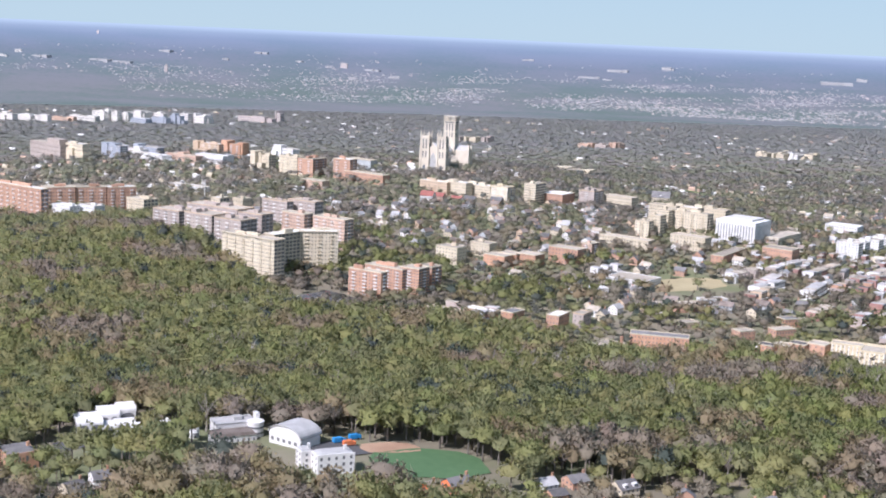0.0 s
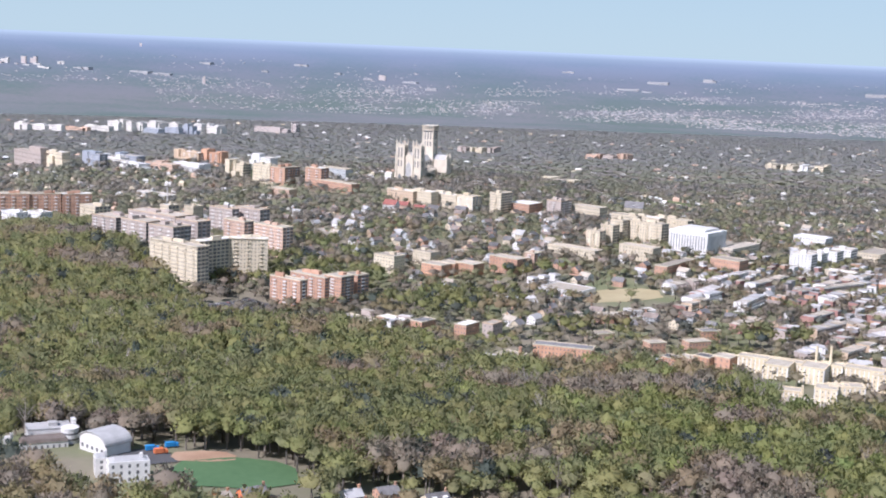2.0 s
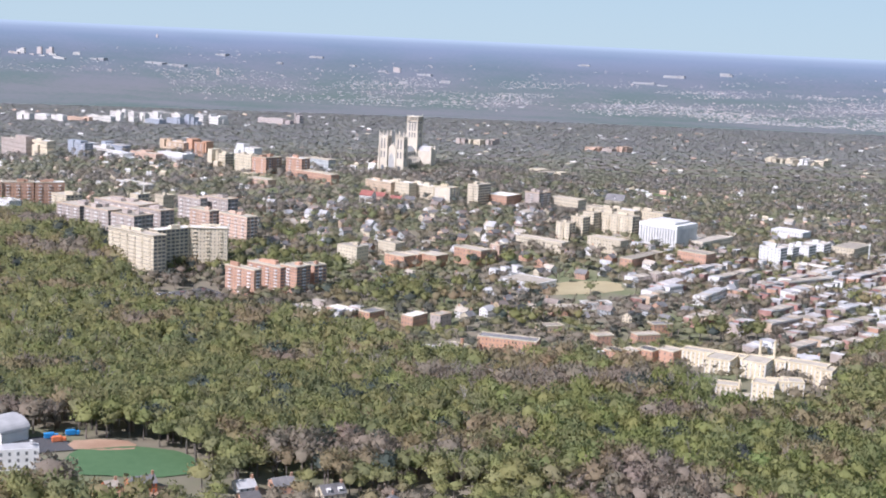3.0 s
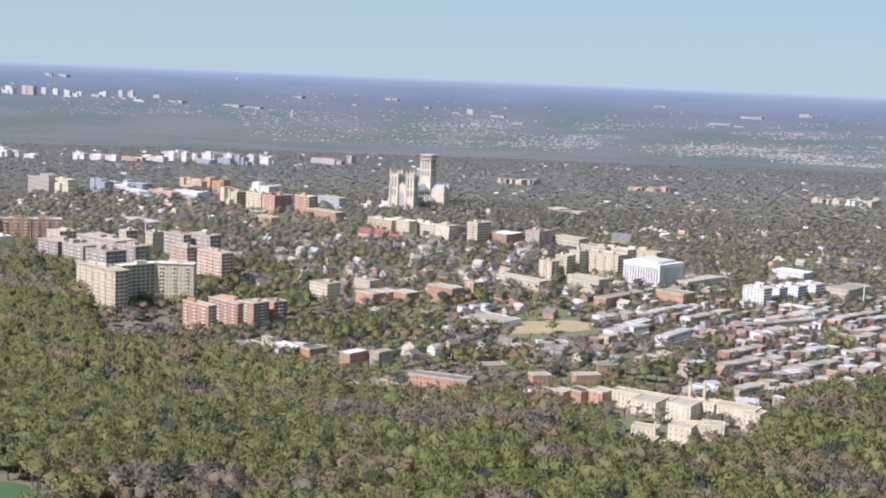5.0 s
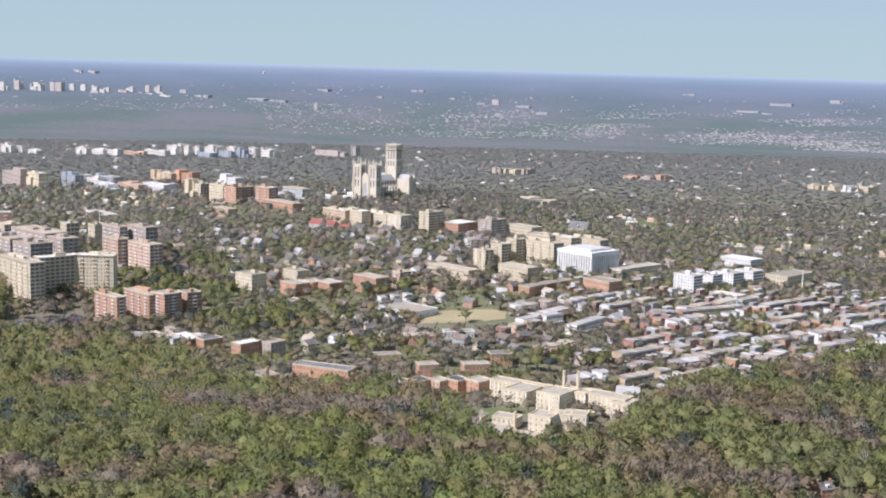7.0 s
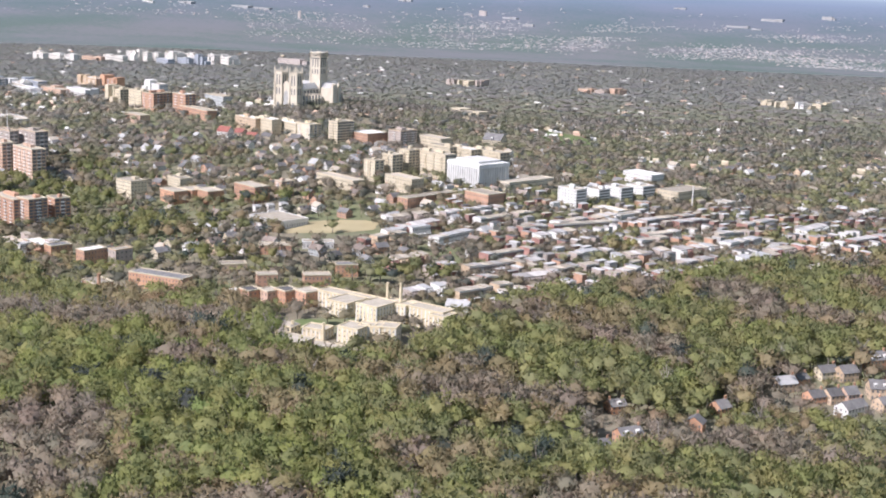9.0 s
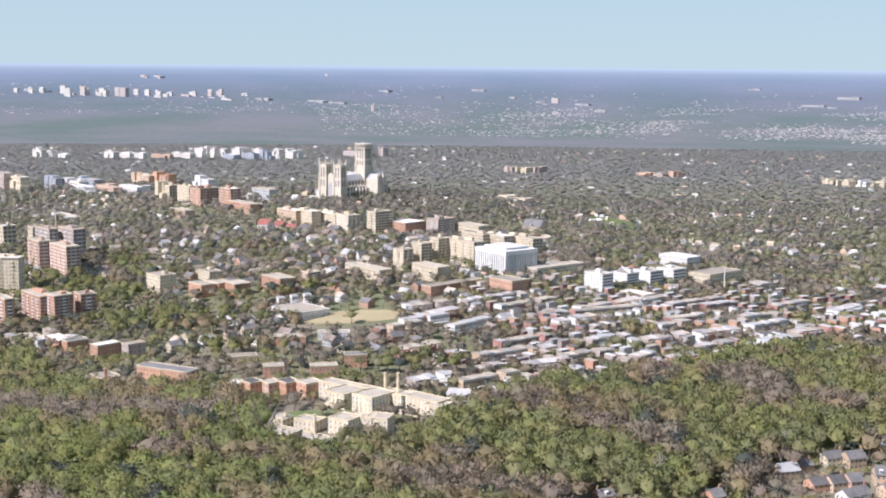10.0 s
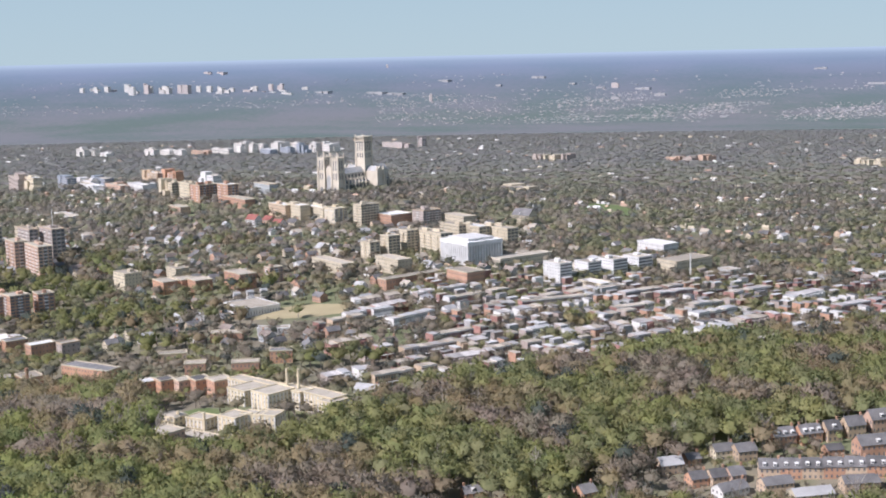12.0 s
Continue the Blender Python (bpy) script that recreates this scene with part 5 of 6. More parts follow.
def joined_rows(seed):
    """The terraces past those built house by house, joined by colour."""
    rng = random.Random(seed)
    walls = {m: bmesh.new() for m in (rowbrick, redbrick, mauve, painted, lead, slate)}
    roofs = {m: bmesh.new() for m in (whiteroof, flatroof, slate, tinroof)}
    for turn in (36, -54):
        c, s = math.cos(radians(turn)), math.sin(radians(turn))
        for v in range(-22, 23):
            for u in range(-12, 13):
                n, jog = rng.randint(4, 8), rng.uniform(-2.5, 2.5)
                cx, cy = 540 + (u * 49) * c - (v * 21 + jog) * s, 1090 + (u * 49) * s + (v * 21 + jog) * c
                if (noise.noise(Vector((cx * 0.008, cy * 0.008, 2.2))) > 0.05) != (turn == 36):
                    continue
                wall, roof = rng.choices(list(walls), (4, 2, 2, 3, 1, 0))[0], rng.choices(list(roofs), (4, 2, 1, 3))[0]
                for i in range(n):
                    x, y = cx + i * 5.4 * c, cy + i * 5.4 * s
                    if rng.random() < 0.15 or not (300 < x < 800 and wood_edge(x) + 12 < y < 1270) or any((round((x + p) / 4), round((y + q) / 4)) in taken for p in (-3, 3) for q in (-4, 4)):
                        continue
                    z, h = land(x, y), rng.uniform(7.0, 9.2)
                    m = placed(x, y, z, turn)
                    own = wall if rng.random() < 0.65 else rng.choice(list(walls)[:5])
                    top = roof if rng.random() < 0.5 else rng.choice(list(roofs))
                    for bm, part_box in ((walls[own], (-2.6, 2.6, -4.6, 4.6, -3, h)), (walls[painted], (-2.4, 2.4, -6.2, -4.65, 2.4, 2.7)), (walls[slate], (-1.8, -0.8, -4.66, -4.5, 3.6, 5.2)), (walls[slate], (0.8, 1.8, -4.66, -4.5, 3.6, 5.2)), (walls[slate], (-1.8, -0.8, -4.66, -4.5, 6.0, 6.9)), (walls[slate], (0.8, 1.8, -4.66, -4.5, 6.0, 6.9)), (roofs[top], (-2.65, 2.65, -4.9, 4.8, h + 0.01, h + 0.4))):
                        was = len(bm.verts)
                        box(bm, *part_box)
                        bm.verts.ensure_lookup_table()
                        bmesh.ops.transform(bm, matrix=m, verts=bm.verts[was:])
                    claim(x, y, 5.4, 9, turn, 0)
    for group, word in ((walls, "walls"), (roofs, "roofs")):
        for m, bm in group.items():
            tagged(part("terrace_" + word, bm, m), "brick and painted terraces along the hillside streets", "row houses", kind="stuff")


joined_rows(9)


def polar(rng, a0, a1, r0, r1, clump=0.0):
    while True:
        a, r = radians(rng.uniform(a0, a1)), r0 + (r1 - r0) * rng.random()
        x, y = r * math.sin(a), r * math.cos(a)
        if noise.noise(Vector((x * 0.0022, y * 0.006, 5.5))) + rng.uniform(-0.4, 0.4) > clump:
            return x, y


PALE = ((painted, 0.5), (cream, 0.25), (pink, 0.25))
DIM = ((hazedim, 0.7), (hazepink, 0.3))
far_houses("hill_houses", 850, 6, lambda r: polar(r, -17, 32, 1650, 2250, -0.1), 3.9, PALE, "pale detached houses between the hillside trees", 0.85)
far_houses("distant_houses", 700, 1, lambda r: polar(r, -24, 34, 2200, 4300, 0.15), 4.4, PALE, "small pale houses in the far woods", 0.7)
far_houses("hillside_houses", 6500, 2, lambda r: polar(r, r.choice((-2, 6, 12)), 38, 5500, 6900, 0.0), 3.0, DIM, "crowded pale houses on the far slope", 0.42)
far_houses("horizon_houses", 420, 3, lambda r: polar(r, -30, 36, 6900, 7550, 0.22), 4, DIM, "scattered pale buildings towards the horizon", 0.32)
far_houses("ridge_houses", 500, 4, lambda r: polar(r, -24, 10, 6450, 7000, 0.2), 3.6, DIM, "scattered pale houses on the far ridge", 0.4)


# ---- cathedral ----
def cathedral(x, y, turn):
    """A gothic church: two west towers, nave with aisles, transept, tall crossing tower and apse. Local -y is the west front."""
    top = new("cathedral")
    top.matrix_world = placed(x, y, land(x, y) + 1, turn)
    tagged(top, "pale limestone gothic cathedral with twin west towers and crossing tower", "cathedral")
    claim(x, y + 55, 46, 140, turn, 4)

    def pinnacles(body, cx, cy, half, z, tall, n=4):
        for sx in (-1, 1):
            for sy in (-1, 1):
                bm = bmesh.new()
                px, py = cx + sx * half, cy + sy * half
                prism(bm, ring(px, py, 0.95, 4, math.pi / 4), z - 4, z + tall * 0.45)
                prism(bm, ring(px, py, 1.05, 4, math.pi / 4), z + tall * 0.45, z + tall, 0)
                part("pinnacle", bm, limestone, body, "tall carved corner pinnacle")
        for i in range(1, n):
            u = -half + 2 * half * i / n
            for px, py in ((cx + u, cy - half), (cx + u, cy + half), (cx - half, cy + u), (cx + half, cy + u)):
                bm = bmesh.new()
                prism(bm, ring(px, py, 0.5, 4, math.pi / 4), z, z + tall * 0.5, 0)
                part("pinnacle", bm, limestone, body)

    def tower(name, cx, cy, w, h, openings, label):
        bm = bmesh.new()
        half = w / 2
        box(bm, cx - half, cx + half, cy - half, cy + half, -4, h)
        body = part(name, bm, limestone, top, label)
        for z in (h * 0.36, h * 0.62, h - 1.2):
            bm = bmesh.new()
            box(bm, cx - half - 0.35, cx + half + 0.35, cy - half - 0.35, cy + half + 0.35, z, z + 0.8)
            part("string_course", bm, limestone, body)
        for sx in (-1, 1):
            for sy in (-1, 1):
                bm = bmesh.new()
                box(bm, cx + sx * half - 0.75, cx + sx * half + 0.75, cy + sy * half - 0.75, cy + sy * half + 0.75, h * 0.5, h * 0.97)
                part("corner_pier", bm, limestone, body)
        for sx in (-1, 1):
            for sy in (-1, 1):
                bm = bmesh.new()
                px, py = cx + sx * half, cy + sy * half
                prism(bm, [(px - 1.5, py - 1.5), (px + 1.5, py - 1.5), (px + 1.5, py + 1.5), (px - 1.5, py + 1.5)], -4, h * 0.72, 0.72)
                part("corner_buttress", bm, limestone, body)
        pinnacles(body, cx, cy, half, h, 9.5)
        for z0, z1, n in openings:
            for i in range(n):
                u = (i + 0.5) * (w - 3.2) / n - (w - 3.2) / 2
                r = (w - 3.2) / n * 0.2
                bm = bmesh.new()
                for a, b, c, e in ((cx + u - r, cx + u + r, cy - half - 0.08, cy + half + 0.08), (cx - half - 0.08, cx + half + 0.08, cy + u - r, cy + u + r)):
                    box(bm, a, b, c, e, z0, z1)
                    if e - c > b - a:
                        prism(bm, [(a, c), (b, c), (b, e), (a, e)], z1, z1 + 0.01)
                part("lancet_window", bm, glass, body)
        return body

    for s in (-1, 1):
        tower("west_tower", s * 13.2, 0, 12.4, 51, ((20, 29, 2), (33, 47.5, 2)), "square limestone west tower with lancets")
    tower("crossing_tower", 0, 73, 16.5, 71, ((46, 53, 3), (56, 67, 3)), "tall limestone crossing tower with belfry lancets")
    # crown of the crossing tower
    bm = bmesh.new()
    box(bm, -9.6, 9.6, 63.4, 82.6, 69.5, 70.4)
    box(bm, -9.8, 9.8, 63.2, 82.8, 76.6, 77.4)
    for i in range(7):
        u = -9.2 + 18.4 * i / 6
        for px, py in ((u, 63.8), (u, 82.2), (-9.2, 73 + u), (9.2, 73 + u)):
            box(bm, px - 0.35, px + 0.35, py - 0.35, py + 0.35, 70.4, 76.6)
    part("crown", bm, limestone, top, "scaffolded stone crown of the tower")
    # dark box stands in for the shaded gap under the crown
    bm = bmesh.new()
    box(bm, -8.6, 8.6, 64.4, 81.6, 67.6, 69.4)
    part("crown_gap_band", bm, glass, top, "dark band in place of the shaded gap below the crown")
    bm = bmesh.new()
    prism(bm, ring(-19, 5, 0.35, 6), 50, 68, 0.5)
    part("mast", bm, lead, top, "thin metal mast on a west tower")
    # front between the towers: gable, rose window, portals as flat slabs coloured for shade
    bm = bmesh.new()
    box(bm, -7, 7, -4.6, 6, -4, 33)
    prism(bm, [(-7, -4.6), (7, -4.6), (7, -3.6), (-7, -3.6)], 33, 33.4)
    v = [bm.verts.new(p) for p in ((-7, -4.6, 33.4), (7, -4.6, 33.4), (0, -4.6, 40), (-7, -3.4, 33.4), (7, -3.4, 33.4), (0, -3.4, 40))]
    for f in ((0, 1, 2), (5, 4, 3), (0, 2, 5, 3), (1, 4, 5, 2)):
        bm.faces.new([v[i] for i in f])
    front = part("west_front", bm, limestone, top, "limestone gable between the west towers")
    for px, r, z in ((0, 4.6, 27), (-13.2, 2.4, 9), (13.2, 2.4, 9)):
        bm = bmesh.new()
        yy = -4.8 if px == 0 else -6.5
        outline = [(-r, 0), (r, 0), (r, z * 0.6), (r * 0.6, z * 0.87), (0, z), (-r * 0.6, z * 0.87), (-r, z * 0.6)]
        a = [bm.verts.new((px + u, yy, w)) for u, w in outline]
        b = [bm.verts.new((px + u, yy + 1.2, w)) for u, w in outline]
        bm.faces.new(a), bm.faces.new(b[::-1])
        for i in range(7):
            bm.faces.new((a[(i + 1) % 7], a[i], b[i], b[(i + 1) % 7]))
        # the slab's darker colour stands in for shade inside the arch
        part("portal", bm, shadegrey if px else lead, front, "tall pointed arch, flat and grey in place of its recess" if px == 0 else "arched portal, flat and dark in place of shade")
    # nave, choir and transept with roofs
    bm = bmesh.new()
    box(bm, -7.5, 7.5, 6, 118, -4, 26)
    nave = part("nave", bm, limestone, top, "limestone clerestory of the long nave")
    bm = bmesh.new()
    box(bm, -16, 16, 6.2, 112, -4, 12)
    part("aisles", bm, limestone, top)
    bm = bmesh.new()
    for s in (-1, 1):
        for y0, y1 in ((6.3, 65.5), (80.5, 111.9)):
            v = [bm.verts.new(p) for p in ((s * 7.6, y0, 12.05), (s * 16.2, y0, 12.05), (s * 16.2, y0, 12.5), (s * 7.6, y0, 15.5), (s * 7.6, y1, 12.05), (s * 16.2, y1, 12.05), (s * 16.2, y1, 12.5), (s * 7.6, y1, 15.5))]
            for f in ((0, 1, 2, 3), (7, 6, 5, 4), (0, 4, 5, 1), (1, 5, 6, 2), (2, 6, 7, 3), (3, 7, 4, 0)):
                bm.faces.new([v[i] for i in f])
    bmesh.ops.recalc_face_normals(bm, faces=bm.faces)
    part("aisle_roof", bm, shadegrey, top, "dark sloping aisle roof")
    bm = bmesh.new()
    box(bm, -31, 31, 66, 80, -4, 27)
    transept = part("transept", bm, limestone, top, "limestone transept with gabled end")
    for sx in (-1, 1):
        for sy in (66, 80):
            bm = bmesh.new()
            box(bm, sx * 31 - 1.6, sx * 31 + 1.6, sy - 1.6, sy + 1.6, -4, 31)
            prism(bm, ring(sx * 31, sy, 1.9, 4, math.pi / 4), 31, 37, 0)
            part("turret", bm, limestone, transept)
        bm = bmesh.new()
        v = [bm.verts.new(p) for p in ((sx * 31, 66, 27), (sx * 31, 80, 27), (sx * 31, 73, 34.5), (sx * 29.6, 66, 27), (sx * 29.6, 80, 27), (sx * 29.6, 73, 34.5))]
        for f in ((0, 1, 2), (5, 4, 3), (0, 2, 5, 3), (1, 4, 5, 2)):
            bm.faces.new([v[i] for i in f])
        bmesh.ops.recalc_face_normals(bm, faces=bm.faces)
        part("gable", bm, limestone, transept)
    bm = bmesh.new()
    gable(bm, 6, 118, -7.3, 7.3, 26.1, 33.5, 0.2)
    bmesh.ops.transform(bm, matrix=Matrix(((0, 1, 0, 0), (1, 0, 0, 0), (0, 0, 1, 0), (0, 0, 0, 1))), verts=bm.verts)
    bmesh.ops.reverse_faces(bm, faces=bm.faces)
    part("nave_roof", bm, lead, top, "grey lead nave roof")
    bm = bmesh.new()
    gable(bm, -29.5, 29.5, 66.4, 79.6, 27.1, 34, 0.1)
    part("transept_roof", bm, lead, top, "grey lead transept roof")
    bm = bmesh.new()
    prism(bm, ring(0, 116, 9, 8, math.pi / 8), -4, 25)
    apse = part("apse", bm, limestone, top, "rounded limestone apse")
    bm = bmesh.new()
    prism(bm, ring(0, 116, 9.3, 8, math.pi / 8), 25, 31, 0.1)
    part("apse_roof", bm, shadegrey, apse, "dark conical apse roof")
    # buttresses with flyers, and clerestory windows
    butt = bmesh.new()
    box(butt, -1, 1, -0.7, 0.7, -4, 16)
    prism(butt, ring(0, 0, 1.0, 4, math.pi / 4), 16, 20, 0)
    bmesh.ops.create_cube(butt, size=1, matrix=pose(-4.6, 0, 18.5, 0, 22, 0) @ Matrix.Diagonal((8.5, 0.6, 0.8, 1)))
    me = bpy.data.meshes.new("buttress")
    butt.to_mesh(me)
    butt.free()
    me.materials.append(limestone)
    pane = bmesh.new()
    box(pane, -0.15, 0.15, -2.1, 2.1, 16, 24)
    pm = bpy.data.meshes.new("clerestory_window")
    pane.to_mesh(pm)
    pane.free()
    pm.materials.append(glass)
    pane = bmesh.new()
    box(pane, -0.15, 0.15, -2, 2, 2, 10.5)
    am = bpy.data.meshes.new("aisle_window")
    pane.to_mesh(am)
    pane.free()
    am.materials.append(glass)
    for i in range(14):
        yy = 11 + 7.6 * i
        if 62 < yy < 84:
            continue
        for s in (-1, 1):
            ob = link("buttress", me, top)
            ob.matrix_local = pose(s * 17, yy, 0, 0, 0, 0 if s > 0 else 180)
            ob = link("clerestory_window", pm, nave)
            ob.matrix_local = pose(s * 7.55, yy + 3.8, 0, 0, 0, 0 if s > 0 else 180)
            ob = link("aisle_window", am, nave)
            ob.matrix_local = pose(s * 16.05, yy + 3.8, 0)
    return top


cathedral(125.6, 1858.5, -35)


# ---- trees ----
def ico(sub):
    bm = bmesh.new()
    bmesh.ops.create_icosphere(bm, subdivisions=sub, radius=1)
    v = np.array([p.co[:] for p in bm.verts])
    f = np.array([[q.index for q in p.verts] for p in bm.faces])
    bm.free()
    return v, f


def stick(a, b, r0, r1, n=3):
    """A tapered limb from a to b: verts and triangles."""
    a, b = np.array(a, float), np.array(b, float)
    way = (b - a) / np.linalg.norm(b - a)
    s = np.cross(way, (0.3, 0.9, 0.1))
    s /= np.linalg.norm(s)
    t = np.cross(way, s)
    ang = np.arange(n) * 2 * np.pi / n
    side = np.cos(ang)[:, None] * s + np.sin(ang)[:, None] * t
    v = np.concatenate([a + side * r0, b + side * r1])
    f = [(i, (i + 1) % n, n + (i + 1) % n) for i in range(n)] + [(i, n + (i + 1) % n, n + i) for i in range(n)]
    return v, np.array(f)


def leafy(seed, sub, leaves, size, low=-0.6, rise=0.55):
    """A unit tree, 1 high with a crown of radius about 1: trunk, crown of many rounded clumps, loose leaf sprays. Returns verts, triangles, shade, normals."""
    rng = np.random.default_rng(seed)
    vs, fs, sh, ns, n = [], [], [], [], 0

    def put(v, f, k, way):
        nonlocal n
        vs.append(v), fs.append(f + n), sh.append(np.full(len(v), k) if np.isscalar(k) else k), ns.append(way)
        n += len(v)

    v, f = stick((0, 0, -0.1), (0, 0, 0.6), 0.075, 0.035, 4)
    put(v, f, -1.0, v * (1, 1, 0) + (0, 0, 1e-4))
    lumps = [((0, 0, rng.uniform(-0.05, 0.15)), 0.6)]
    for i in range(10):
        a, up = rng.uniform(0, 6.28), rng.uniform(-0.35, 0.95)
        out = rng.uniform(0.42, 0.72) * math.sqrt(max(0.1, 1 - 0.75 * up * up))
        lumps.append(((out * math.cos(a), out * math.sin(a), up * rng.uniform(0.5, 0.8)), rng.uniform(0.2, 0.42)))
    core, cf = ico(sub)
    cf = cf[core[cf][:, :, 2].max(1) > low]
    keep = np.unique(cf)
    core, cf = core[keep], np.searchsorted(keep, cf)
    shape = np.zeros_like(core)
    for i, c in enumerate(core):
        far = 0.4
        for o, lr in lumps:
            b = c @ np.array(o)
            disc = b * b - np.dot(o, o) + lr * lr
            if disc > 0:
                far = max(far, b + math.sqrt(disc))
        shape[i] = c * far * rng.uniform(0.8, 1.02)
    way = np.zeros_like(shape)
    side = np.cross(shape[cf[:, 1]] - shape[cf[:, 0]], shape[cf[:, 2]] - shape[cf[:, 0]])
    for k in range(3):
        np.add.at(way, cf[:, k], side)
    way = way / np.linalg.norm(way, axis=1, keepdims=True) + (0, 0, rise)
    put(shape * (0.96, 0.96, 0.39) + (0, 0, 0.61), cf, rng.uniform(0.92, 1.06, len(shape)), way)
    for _ in range(leaves):
        o, lr = lumps[rng.integers(0, len(lumps))]
        d = rng.normal(size=3)
        d[2] = abs(d[2]) - 0.35
        d = d / np.linalg.norm(d)
        c = np.array(o) + d * lr * rng.uniform(0.85, 1.3)
        out = c / np.linalg.norm(c)
        a = out + (0, 0, 0.7) + 0.5 * rng.normal(size=3)
        b = np.cross(a, rng.normal(size=3))
        a, b = a / np.linalg.norm(a) * size * rng.uniform(0.8, 1.9), b / np.linalg.norm(b) * size * rng.uniform(0.35, 0.75)
        t = np.array((c - b, c + b, c + a)) * (1, 1, 0.4) + (0, 0, 0.61)
        put(t, np.array([[0, 1, 2]]), rng.uniform(0.92, 1.1), np.repeat((0.5 * d + 0.6 * out + (0, 0, rise) + 0.15 * rng.normal(size=3))[None], 3, 0))
    return np.concatenate(vs), np.concatenate(fs), np.concatenate(sh), np.concatenate(ns)


def twiggy(seed, limbs, twigs, width=0.035):
    """A unit bare tree: trunk, rising limbs and a cloud of fine twigs."""
    rng = np.random.default_rng(seed)
    vs, fs, sh, n = [], [], [], 0

    def put(v, f, k):
        nonlocal n
        vs.append(v), fs.append(f + n), sh.append(np.full(len(v), k))
        n += len(v)

    put(*stick((0, 0, -0.1), (0, 0, 0.62), 0.085, 0.04, 4), -1.0)
    ends = []
    for i in range(limbs):
        a, z = rng.uniform(0, 6.28), rng.uniform(0.22, 0.6)
        r = rng.uniform(0.4, 0.85)
        e = np.array((r * np.cos(a), r * np.sin(a), min(0.97, z + rng.uniform(0.18, 0.42))))
        put(*stick((0, 0, z), e, 0.032, 0.01), -1.0)
        ends.append((np.array((0, 0, z)), e))
    for _ in range(twigs):
        s, e = ends[rng.integers(0, limbs)]
        p = s + (e - s) * rng.uniform(0.35, 1.0)
        d = rng.normal(size=3) * (0.25, 0.25, 0.09) + (0, 0, 0.08)
        w = rng.normal(size=3)
        w = w / np.linalg.norm(w) * width * rng.uniform(0.6, 1.6)
        put(np.array((p - w, p + w, p + d)), np.array([[0, 1, 2]]), rng.uniform(0.88, 1.15))
    v = np.concatenate(vs)
    return v, np.concatenate(fs), np.concatenate(sh), (v - (0, 0, 0.35)) * (1, 1, 1.6) + 1e-4


def wood_mesh(name, kinds, rows):
    """One mesh of many trees. rows: x, y, z, height, crown radius, turn, kind, colour and bark."""
    verts, tris, tint, ways, base = [], [], [], [], 0
    rows = np.array(rows)
    for k, (v, f, s, w) in enumerate(kinds):
        r = rows[rows[:, 6] == k]
        if not len(r):
            continue
        c, q = np.cos(r[:, 5])[:, None], np.sin(r[:, 5])[:, None]
        x = (v[None, :, 0] * c - v[None, :, 1] * q) * r[:, 4:5] + r[:, 0:1]
        y = (v[None, :, 0] * q + v[None, :, 1] * c) * r[:, 4:5] + r[:, 1:2]
        z = v[None, :, 2] * r[:, 3:4] + r[:, 2:3]
        verts.append(np.stack([x, y, z], -1).reshape(-1, 3))
        tris.append((f[None] + (np.arange(len(r)) * len(v))[:, None, None] + base).reshape(-1, 3))
        col = np.where(s[None, :, None] < 0, r[:, None, 10:13], r[:, None, 7:10] * np.maximum(s, 0)[None, :, None])
        tint.append(np.concatenate([col, np.ones((*col.shape[:2], 1))], -1).reshape(-1, 4))
        ways.append(np.stack([w[None, :, 0] * c - w[None, :, 1] * q, w[None, :, 0] * q + w[None, :, 1] * c, w[None, :, 2] + 0 * c], -1).reshape(-1, 3))
        base += len(r) * len(v)
    verts, tris, tint, ways = np.concatenate(verts), np.concatenate(tris), np.concatenate(tint), np.concatenate(ways)
    ways = ways / np.linalg.norm(ways, axis=1, keepdims=True)
    me = bpy.data.meshes.new(name)
    me.vertices.add(len(verts))
    me.vertices.foreach_set("co", (verts * SC).astype(np.float32).ravel())
    me.loops.add(len(tris) * 3)
    me.loops.foreach_set("vertex_index", tris.astype(np.int32).ravel())
    me.polygons.add(len(tris))
    me.polygons.foreach_set("loop_start", (np.arange(len(tris)) * 3).astype(np.int32))
    me.update(calc_edges=True)
    att = me.attributes.new("tint", "FLOAT_COLOR", "POINT")
    att.data.foreach_set("color", tint.astype(np.float32).ravel())
    me.polygons.foreach_set("use_smooth", np.ones(len(tris), dtype=bool))
    me.normals_split_custom_set_from_vertices(ways.astype(np.float32))
    me.materials.append(foliage)
    return new(name, me)


GREENS = ((0.305, 0.32, 0.148), (0.325, 0.332, 0.153), (0.295, 0.306, 0.163), (0.345, 0.342, 0.168), (0.275, 0.291, 0.153))
BUDS = ((0.335, 0.312, 0.172), (0.325, 0.308, 0.165), (0.35, 0.316, 0.185), (0.33, 0.315, 0.162))
BARES = ((0.318, 0.302, 0.205), (0.338, 0.318, 0.22), (0.31, 0.297, 0.212), (0.352, 0.33, 0.232))
DARKS = ((0.12, 0.15, 0.115), (0.13, 0.165, 0.12))


